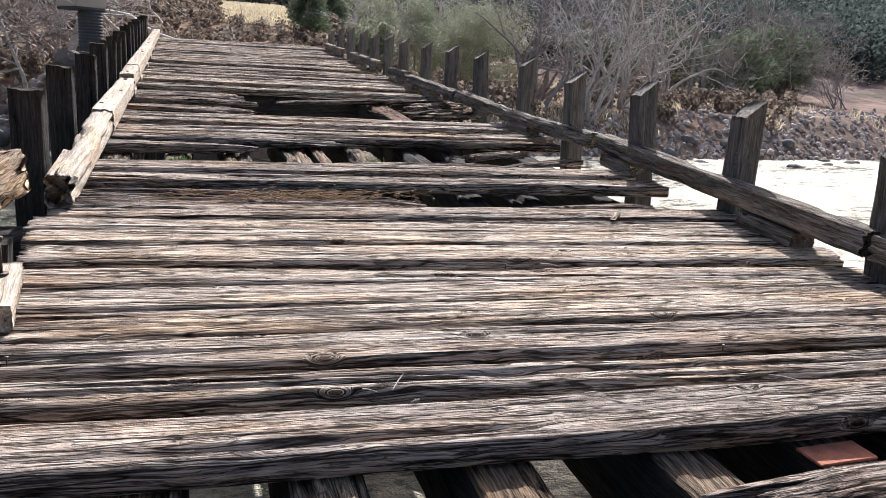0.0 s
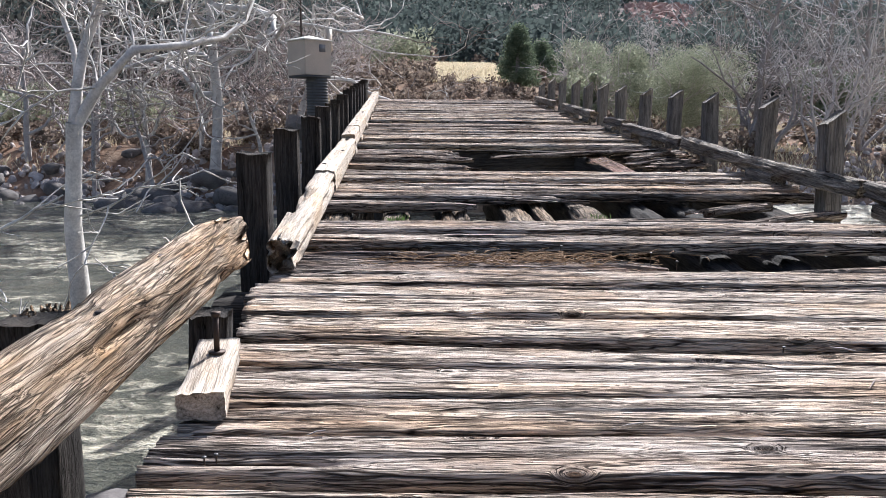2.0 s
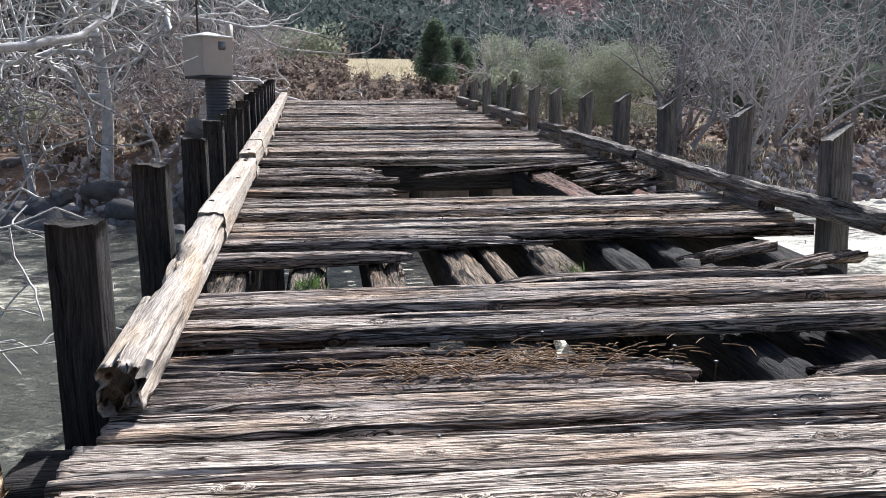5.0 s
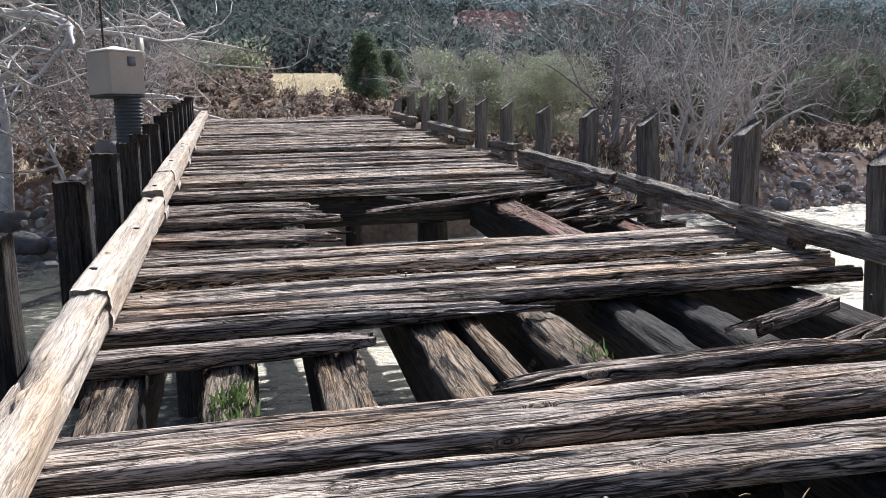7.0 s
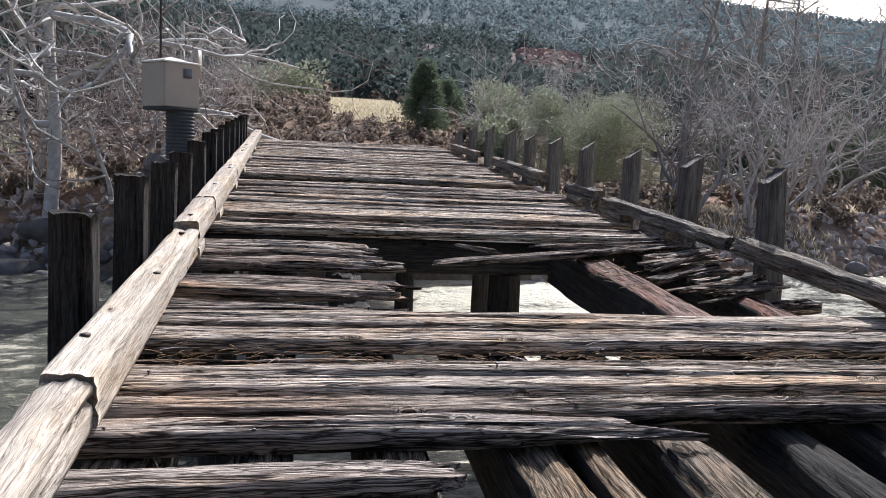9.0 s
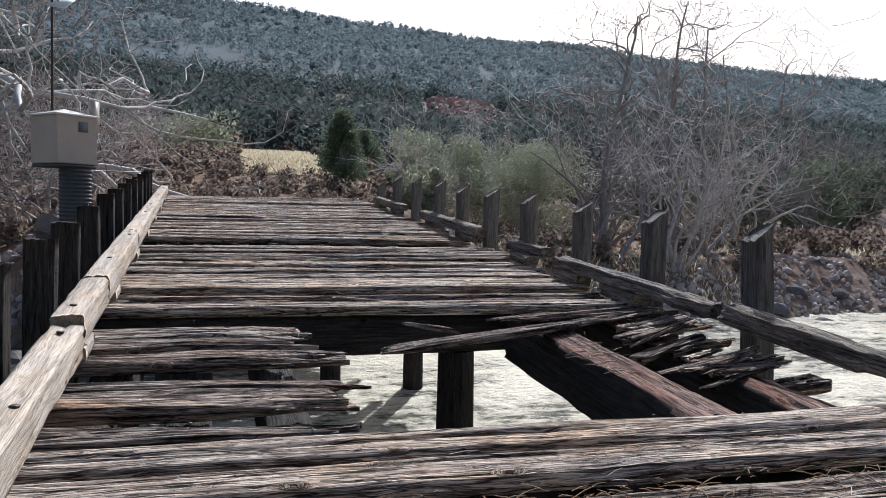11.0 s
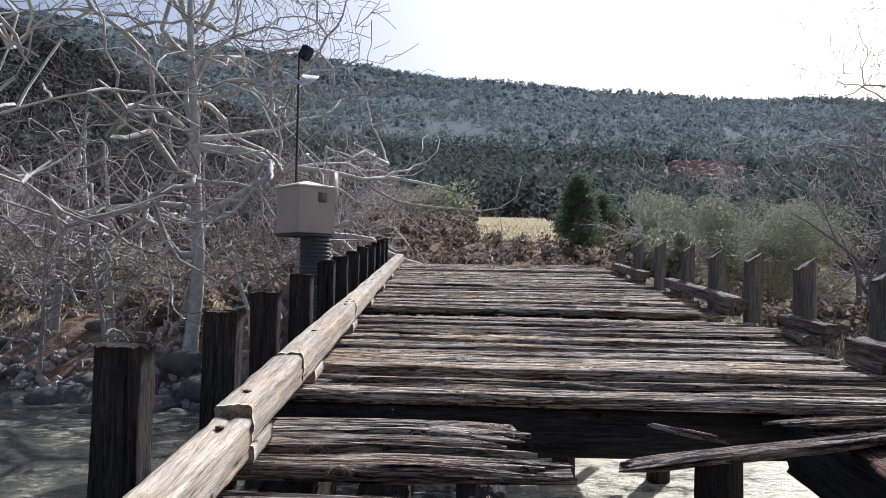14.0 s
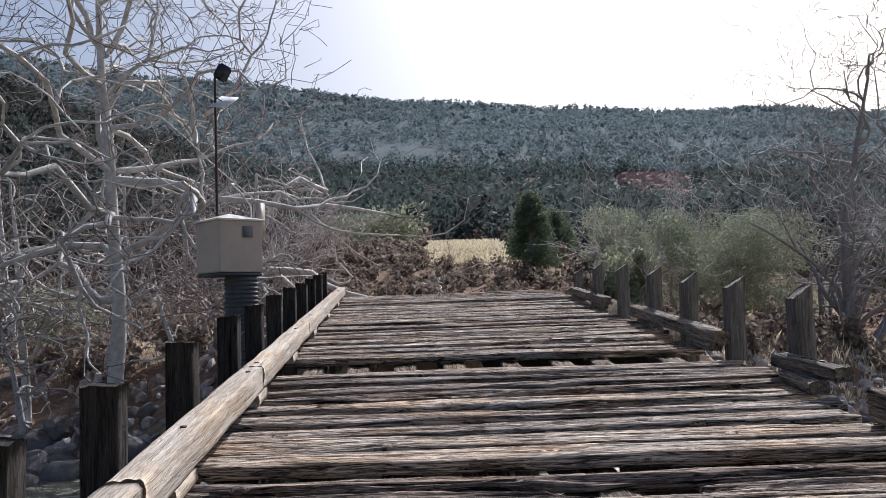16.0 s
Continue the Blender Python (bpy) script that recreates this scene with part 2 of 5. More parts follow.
def ground_material():
    m, n, l = material("earth")
    p = n["Principled BSDF"]
    c = n.new("ShaderNodeTexCoord").outputs["Object"]
    big, mid, fine = noise_tex(n, l, c, 0.09, 5), noise_tex(n, l, c, 0.7, 6), noise_tex(n, l, c, 7.0, 6)
    a = ramp(n, [(0.34, (0.10, 0.072, 0.055)), (0.5, (0.22, 0.16, 0.115)), (0.66, (0.42, 0.33, 0.24))])
    l.new(mix(n, l, mid, fine, 0.4), a.inputs[0])
    red = ramp(n, [(0.48, (0, 0, 0)), (0.6, (1, 1, 1))])
    l.new(big, red.inputs[0])
    col = mix(n, l, a.outputs[0], (0.22, 0.10, 0.06), mix(n, l, (0, 0, 0), red.outputs[0], 0.5))
    sep = n.new("ShaderNodeSeparateXYZ")
    l.new(c, sep.inputs[0])
    mr = n.new("ShaderNodeMapRange")
    mr.inputs[1].default_value, mr.inputs[2].default_value = 48.0, 90.0
    l.new(sep.outputs["Y"], mr.inputs[0])
    scrubby = ramp(n, [(0.38, (0.062, 0.07, 0.066)), (0.6, (0.10, 0.105, 0.098))])
    l.new(mid, scrubby.inputs[0])
    col = mix(n, l, col, scrubby.outputs[0], mr.outputs[0])
    side = n.new("ShaderNodeMapRange")
    side.inputs[1].default_value, side.inputs[2].default_value, side.inputs[4].default_value = 12.0, 34.0, 0.85
    l.new(sep.outputs["X"], side.inputs[0])
    stony = ramp(n, [(0.4, (0.10, 0.085, 0.075)), (0.56, (0.27, 0.19, 0.16))])
    l.new(mix(n, l, big, mid, 0.5), stony.inputs[0])
    col = mix(n, l, col, stony.outputs[0], side.outputs[0])
    # far slope fades to blue-grey: distance haze put into the base colour
    far_haze = n.new("ShaderNodeMapRange")
    far_haze.inputs[1].default_value, far_haze.inputs[2].default_value = 190.0, 420.0
    l.new(sep.outputs["Y"], far_haze.inputs[0])
    col = mix(n, l, col, (0.115, 0.138, 0.147), far_haze.outputs[0])
    l.new(col, p.inputs["Base Color"])
    p.inputs["Roughness"].default_value = 1.0
    p.inputs["Specular IOR Level"].default_value = 0.05
    l.new(bump(n, l, mix(n, l, mid, fine, 0.5), 0.8, 0.12), p.inputs["Normal"])
    return m


def water_material():
    m, n, l = material("river_water")
    p = n["Principled BSDF"]
    c = n.new("ShaderNodeTexCoord")
    mp = n.new("ShaderNodeMapping")
    mp.inputs["Scale"].default_value = (0.55, 1.0, 1.0)
    l.new(c.outputs["Object"], mp.inputs["Vector"])
    v = mp.outputs["Vector"]
    big, mid, fine = noise_tex(n, l, v, 0.22, 4), noise_tex(n, l, v, 1.7, 6, 0.65), noise_tex(n, l, v, 7.0, 5, 0.7)
    f = ramp(n, [(0.52, (0, 0, 0)), (0.63, (1, 1, 1))])
    # Foam spreads from x -3 to 0.6; its pale colour also paints in sun glare.
    sep, mr, sub = n.new("ShaderNodeSeparateXYZ"), n.new("ShaderNodeMapRange"), n.new("ShaderNodeMath")
    l.new(c.outputs["Object"], sep.inputs[0])
    mr.inputs[1].default_value, mr.inputs[2].default_value = -3.0, 0.6
    mr.inputs[3].default_value, mr.inputs[4].default_value = 0.0, 0.115
    l.new(sep.outputs["X"], mr.inputs[0])
    l.new(mix(n, l, mix(n, l, mid, fine, 0.42), big, 0.4), sub.inputs[0])
    l.new(mr.outputs[0], sub.inputs[1])
    l.new(sub.outputs[0], f.inputs[0])
    body = ramp(n, [(0.3, (0.075, 0.078, 0.062)), (0.7, (0.17, 0.165, 0.13))])
    l.new(mid, body.inputs[0])
    l.new(mix(n, l, body.outputs[0], (0.74, 0.665, 0.50), f.outputs[0]), p.inputs["Base Color"])
    l.new(mix(n, l, (0.05, 0.05, 0.05), (0.55, 0.55, 0.55), f.outputs[0]), p.inputs["Roughness"])
    p.inputs["IOR"].default_value = 1.33
    l.new(bump(n, l, mix(n, l, mid, fine, 0.45), 1.0, 0.4), p.inputs["Normal"])
    return m


EARTH, WATER = ground_material(), water_material()


# ---- building tools ----
def part(name, bm, mat, parent=None, label="", smooth=True):
    me = bpy.data.meshes.new(name)
    if isinstance(bm, tuple):
        me.from_pydata([tuple(map(float, v)) for v in bm[0]], [], bm[1])
    else:
        bm.to_mesh(me)
        bm.free()
    me.materials.append(mat)
    if smooth:
        me.polygons.foreach_set("use_smooth", [True] * len(me.polygons))
    ob = new(name, me)
    if parent is not None:
        ob.parent = parent
        ob.matrix_parent_inverse = parent.matrix_basis.inverted()
    if label:
        ob["label"] = label
    return ob


def thing(name, place, label, category, group="", kind=""):
    e = new(name)
    e.empty_display_size = 0.2
    e.matrix_basis = Matrix.Translation(place)
    return tagged(e, label, category, group, kind)


def interp(x, pts):
    return float(np.interp(x, [p[0] for p in pts], [p[1] for p in pts]))


rng = np.random.default_rng(5)
LATTICE = rng.random((256, 256))


def vnoise(x, y):
    """Smooth value noise of arrays, 0 to 1."""
    x, y = np.broadcast_arrays(np.asarray(x, float), np.asarray(y, float))
    xi, yi = np.floor(x).astype(int), np.floor(y).astype(int)
    fx, fy = x - xi, y - yi
    fx, fy = fx * fx * (3 - 2 * fx), fy * fy * (3 - 2 * fy)
    g = lambda a, b: LATTICE[a & 255, b & 255]
    return (g(xi, yi) * (1 - fx) + g(xi + 1, yi) * fx) * (1 - fy) + (g(xi, yi + 1) * (1 - fx) + g(xi + 1, yi + 1) * fx) * fy


def fnoise(x, y, octaves=4):
    t, a, s = 0.0, 0.5, 0.0
    for i in range(octaves):
        t, s = t + a * vnoise(np.asarray(x) * 2 ** i + 17.3 * i, np.asarray(y) * 2 ** i + 5.1 * i), s + a
        a *= 0.5
    return t / s


def deck_z(y):
    return 0.072 * y - 0.05


def left_x(y):
    return interp(y, [(-6, -0.58), (5.2, -0.71), (8, -0.74), (10.8, -0.765), (13.4, -0.81), (15.7, -0.85), (27.7, -1.11)])


def right_x(y):
    return interp(y, [(-6, 3.45), (3.9, 3.95), (5.5, 4.03), (7.8, 3.99), (9.5, 3.99), (13, 3.78), (14.3, 3.84), (16.3, 4.02), (18, 3.95), (26, 4.12), (28, 4.15)])


def right_post_x(y):
    return interp(y, [(0, 3.75), (5, 3.95), (6.4, 4.02), (8, 4.08), (9.8, 4.18), (12, 4.14), (16, 4.09), (20, 4.09), (26, 4.17)])


def plank_mesh(x0, x1, width, thick, seed, rot=0.0, fray0=0.0, fray1=0.0, du=0.05, dv=0.016):
    """A worn plank along x, its middle line on y = 0 and its top near z = 0: grooved grain, chipped edges, splintered ends."""
    nu, nv = max(8, int((x1 - x0) / du)), max(6, int(width / dv))
    u, v = np.linspace(0, 1, nu + 1)[:, None], np.linspace(0, 1, nv + 1)[None, :]
    s = seed * 7.31
    x = x0 + (x1 - x0) * u + 0 * v
    e0 = fray0 * (1.5 * vnoise(s + v * width * 42, 3.3) ** 1.8 + 0.7 * vnoise(s + v * 2.2, 9.1))
    e1 = fray1 * (1.5 * vnoise(s + v * width * 42, 6.6) ** 1.8 + 0.7 * vnoise(s + v * 2.2, 1.7))
    x = (x0 + e0) + (x1 - e1 - x0 - e0) * u
    wob = 0.014 + 0.05 * rot
    lo = wob * (fnoise(s + x * 1.3, s + 1.0, 5) - 0.35) + rot * 0.12 * np.clip(fnoise(s + x * 0.9, 4.0 + s, 3) - 0.5, 0, 1)
    hi = wob * (fnoise(s + x * 1.3, s + 8.0, 5) - 0.35) + rot * 0.12 * np.clip(fnoise(s + x * 0.9, 12.0 + s, 3) - 0.5, 0, 1)
    bend = 0.012 * (fnoise(s + x * 0.4, 2.0, 2) - 0.5)
    y = (-width / 2 + lo) * (1 - v) + (width / 2 - hi) * v + bend
    across = v * width / 0.024
    grain = vnoise(s + x * 1.4, s + across * 1.35 + 2.2 * fnoise(x * 0.8 + s, v * 3, 2)) ** 0.7
    crack = np.clip(vnoise(s + x * 0.6, 40 + s + across * 1.0 + 1.5 * vnoise(x * 0.7, s)) - 0.74, 0, 1) / 0.26
    z = -0.010 * (1 + rot) * (1 - grain) - (0.026 + 0.06 * rot) * crack
    edge = np.minimum(v, 1 - v) * width
    z = z - 0.014 * np.exp(-(edge / 0.010) ** 2) * (0.6 + fnoise(s + x * 2, 3, 3))
    z = z - rot * 0.07 * np.clip(fnoise(s + x * 0.8, s + v * 3.0, 4) - 0.45, 0, 1) * 2 + 0.014 * (fnoise(s + x * 0.35, 7, 2) - 0.5)
    top = np.stack([x, y, z], -1).reshape(-1, 3)
    idx = np.arange((nu + 1) * (nv + 1)).reshape(nu + 1, nv + 1)
    faces = [(a, b, c, d) for a, b, c, d in zip(idx[:-1, :-1].ravel().tolist(), idx[1:, :-1].ravel().tolist(), idx[1:, 1:].ravel().tolist(), idx[:-1, 1:].ravel().tolist())]
    ring = np.concatenate([idx[:, 0], idx[-1, 1:], idx[-2::-1, -1], idx[0, -2:0:-1]])
    k, n = len(ring), len(top)
    side = top[ring].copy()
    mid = side.copy()
    mid[:, 2] = -thick * 0.5 + 0.01 * (vnoise(s + side[:, 0] * 3, 5) - 0.5)
    mid[:, 1] += 0.012 * (vnoise(s + side[:, 0] * 4, 15) - 0.5)
    side[:, 2] = -thick + 0.012 * vnoise(s + side[:, 0] * 3, 25)
    for fr, end, way in ((fray0, x0, 1.0), (fray1, x1, -1.0)):
        if fr > 0.2:
            for rows, sink in ((top, 0.45), (mid, 0.05), (side, -0.5)):
                near = np.clip(1 - (rows[:, 0] - end) * way / (fr * 2.2), 0, 1) ** 1.5
                rows[:, 2] -= sink * near * thick * (0.6 + 0.8 * vnoise(s + rows[:, 1] * 30, 2.0))
    verts = np.concatenate([top, mid, side])
    r = ring.tolist()
    for i in range(k):
        j = (i + 1) % k
        faces.append((r[j], r[i], n + i, n + j))
        faces.append((n + j, n + i, n + k + i, n + k + j))
    for i in range(nu):
        a, b = n + k + i, n + k + i + 1
        c, d = n + k + (nu + nv + nu - i - 1) % k, n + k + (nu + nv + nu - i) % k
        faces.append((b, a, d, c))
    return verts.tolist(), faces


def timber_mesh(length, w, h, seed, rough=0.01, segs=None, ring=6, fray0=0.0, fray1=0.0, slant=0.0, decay=0.0, sag=0.0):
    """A worn squared timber along y from 0, resting on z = 0 and centred on x = 0."""
    segs = segs or max(4, int(length / 0.07))
    s = seed * 3.17
    pts = []
    for a, b in (((-1, 0), (1, 0)), ((1, 0), (1, 1)), ((1, 1), (-1, 1)), ((-1, 1), (-1, 0))):
        for i in range(ring):
            f = i / ring
            pts.append((a[0] + (b[0] - a[0]) * f, a[1] + (b[1] - a[1]) * f))
    pts = np.array(pts)
    k = len(pts)
    soft = 1 - 0.07 * (np.abs(pts[:, 0]) > 0.99) * ((pts[:, 1] < 0.01) | (pts[:, 1] > 0.99))
    a = np.arange(k)
    verts = []
    for i in range(segs + 1):
        f = i / segs
        y = f * length
        cx, cz = pts[:, 0] * w / 2 * soft, (pts[:, 1] - 0.5) * h * soft + h / 2
        n1 = fnoise(s + a * 0.9, s + y * 1.6, 3) - 0.5
        n2 = vnoise(s + a * 2.3, s + y * 0.5) - 0.5
        d = rough * (1.4 * n1 + 1.6 * n2) - decay * np.clip(fnoise(s + a * 0.5, s + y * 2.2, 4) - 0.52, 0, 1) * 2
        nx, nz = pts[:, 0], (pts[:, 1] - 0.5) * 2
        end = 0.0
        if i == 0:
            end = fray0 * vnoise(s + a * 1.7, 3.0)
        if i == segs:
            end = -fray1 * vnoise(s + a * 1.7, 6.0) + slant * (pts[:, 0]) * 0.5
        verts.append(np.stack([cx + nx * d, y + end + 0 * cx, cz + nz * d - sag * math.sin(math.pi * f)], -1))
    v = np.concatenate(verts)
    faces = []
    for i in range(segs):
        for j in range(k):
            p, q = i * k + j, i * k + (j + 1) % k
            faces.append((p, q, q + k, p + k))
    faces.append(tuple(range(k)))
    faces.append(tuple(range(segs * k + k - 1, segs * k - 1, -1)))
    faces = [tuple(reversed(f)) for f in faces]
    return v.tolist(), faces


def along(p0, p1, roll=0.0):
    """The pose that lays a timber's y axis from p0 towards p1."""
    p0, p1 = Vector(p0), Vector(p1)
    f = (p1 - p0).normalized()
    r = f.cross(Vector((0, 0, 1))).normalized()
    u = r.cross(f)
    m = Matrix((r, f, u)).transposed().to_4x4()
    return Matrix.Translation(p0) @ m @ pose(0, 0, 0, 0, roll, 0)


def box(w, d, h, bev=0.01, base=True):
    bm = bmesh.new()
    bmesh.ops.create_cube(bm, size=1.0)
    bmesh.ops.scale(bm, vec=(w, d, h), verts=bm.verts)
    if base:
        bmesh.ops.translate(bm, vec=(0, 0, h / 2), verts=bm.verts)
    if bev:
        bmesh.ops.bevel(bm, geom=bm.edges[:], offset=bev, segments=2, affect="EDGES")
    return bm


def moved(bm, m):
    bm.transform(m)
    return bm


def tubes(lines, sides=5):
    """One mesh of tapering tubes: each line is a list of (point, radius)."""
    verts, faces = [], []
    for line in lines:
        k = sides if line[0][1] > 0.02 else 3
        n = len(line)
        start = len(verts)
        ref = Vector((0.31, 0.52, 0.79))
        for i, (p, r) in enumerate(line):
            t = (line[min(i + 1, n - 1)][0] - line[max(i - 1, 0)][0])
            t = t.normalized() if t.length > 1e-6 else Vector((0, 0, 1))
            a = t.cross(ref)
            a = a.normalized() if a.length > 1e-3 else t.orthogonal().normalized()
            b = t.cross(a)
            for j in range(k):
                w = 2 * math.pi * j / k
                verts.append(p + (a * math.cos(w) + b * math.sin(w)) * r)
        for i in range(n - 1):
            for j in range(k):
                q = start + i * k
                faces.append((q + j, q + (j + 1) % k, q + k + (j + 1) % k, q + k + j))
    return verts, faces


def grow(rnd, lines, p, d, length, r, depth, spread, lift, kids, wander=0.28):
    """A crooked limb with side limbs, down to twigs."""
    steps = 9 if depth > 1 else 4
    line, pts = [(p.copy(), r)], []
    step = length / steps
    for i in range(steps):
        d = (d + Vector((rnd.gauss(0, wander), rnd.gauss(0, wander), rnd.gauss(0, wander * 0.8) + lift))).normalized()
        p = p + d * step
        rr = r * (1 - 0.72 * (i + 1) / steps)
        line.append((p.copy(), max(rr, 0.008)))
        pts.append((p.copy(), d.copy(), rr))
    lines.append(line)
    if depth <= 0:
        return
    for i in range(kids):
        q, qd, qr = pts[min(len(pts) - 1, int(rnd.uniform(0.22, 1.0) * len(pts)))]
        side = qd.cross(Vector((rnd.gauss(0, 1), rnd.gauss(0, 1), rnd.gauss(0, 1)))).normalized()
        nd = (qd * (1 - spread) + side * spread).normalized()
        grow(rnd, lines, q, nd, length * rnd.uniform(0.42, 0.68), max(0.0115, qr * rnd.uniform(0.55, 0.85)), depth - 1, spread, lift, kids, wander)


# ---- ground, river, hills ----
WATER_Z = -1.62


def shore_y(x):
    return 26.5 + 0.22 * np.clip(-x - 5, 0, 25) + 0.12 * np.clip(x - 7, 0, 40) + 2.0 * (fnoise(x * 0.13 + 40, 3.0, 3) - 0.5)


def ground_z(x, y):
    x, y = np.asarray(x, float), np.asarray(y, float)
    far = y - shore_y(x)
    near = -4.5 - y + 1.5 * (fnoise(x * 0.2, 9.0, 2) - 0.5)
    bank = -2.5 + np.clip(far + 1.2, 0, 5) * 0.52 + np.clip(far - 3.8, 0, 40) * 0.055
    bank2 = -2.5 + np.clip(near + 1.0, 0, 3) * 0.75 + np.clip(near - 2, 0, 40) * 0.02
    z = np.maximum(bank, bank2) + 0.25 * (fnoise(x * 0.35, y * 0.35, 4) - 0.5)
    rise = np.interp(y, [48, 60, 90, 140, 200, 300, 500, 800, 950, 2500], [0, 1.2, 4.5, 12, 23, 45, 102, 197, 200, 150])
    ridge = np.interp(x, [-1600, -700, -400, -120, 150, 400, 650, 720, 860, 1600], [1.9, 1.5, 1.3, 1.05, 0.95, 0.885, 0.865, 0.80, 0.68, 0.5])
    z = z + rise * ridge * (0.93 + 0.14 * fnoise(x * 0.008 + 3, y * 0.008, 4))
    spur = np.clip(y - 60, 0, 90) * 0.34 * np.exp(-((x + 95) / 55) ** 2) * np.clip((260 - y) / 120, 0, 1)
    z = z + spur
    mound = np.interp(y, [25.5, 27.8, 30.5, 34, 39, 45, 58, 75], [-2.4, 1.72, 1.85, 2.3, 3.6, 4.3, 4.9, 4.0])
    lane = np.exp(-np.clip(np.abs(x - 1.8) - 3.4, 0, 50) ** 2 / 9.0) * (y > 20)
    z = np.where(lane * (mound - z) > 0, z + lane * (mound - z), z)
    back = np.interp(y, [-14, -7, -3.8, -2.6], [0.4, -0.1, -0.35, -2.6])
    lane2 = np.exp(-np.clip(np.abs(x - 1.5) - 3.4, 0, 50) ** 2 / 6.0) * (y < -1)
    return np.where(lane2 * (back - z) > 0, z + lane2 * (back - z), z)


def sheet(xs, ys, f):
    gx, gy = np.meshgrid(xs, ys, indexing="ij")
    v = np.stack([gx, gy, f(gx, gy)], -1).reshape(-1, 3)
    i = np.arange(len(xs) * len(ys)).reshape(len(xs), len(ys))
    q = np.stack([i[:-1, :-1], i[1:, :-1], i[1:, 1:], i[:-1, 1:]], -1).reshape(-1, 4)
    return v.tolist(), [tuple(r) for r in q.tolist()]


xs = np.unique(np.concatenate([np.linspace(-45, 55, 201), np.linspace(-300, 300, 121), np.linspace(-2500, 2500, 101)]))
ys = np.unique(np.concatenate([np.linspace(-15, 60, 160), np.linspace(60, 320, 90), np.linspace(320, 1000, 80), np.linspace(1000, 2500, 16), np.linspace(-600, -15, 20)]))
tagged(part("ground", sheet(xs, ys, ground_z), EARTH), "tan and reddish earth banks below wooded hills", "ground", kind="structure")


def wave_z(x, y):
    return WATER_Z + 0.10 * (fnoise(x * 0.7, y * 1.1, 4) - 0.5) + 0.05 * (vnoise(x * 3.1, y * 3.7) - 0.5)


wx = np.unique(np.concatenate([np.linspace(-22, 30, 200), np.linspace(-150, 150, 61)]))
wy = np.linspace(-7, 36, 170)
tagged(part("water", sheet(wx, wy, wave_z), WATER), "grey-green fast shallow river with white riffles and painted sun glare", "river", kind="structure")

# ---- bridge deck ----
deck = thing("bridge_deck", (1.7, 0, 0), "weathered broken timber plank deck of an old bridge", "bridge deck", kind="structure")
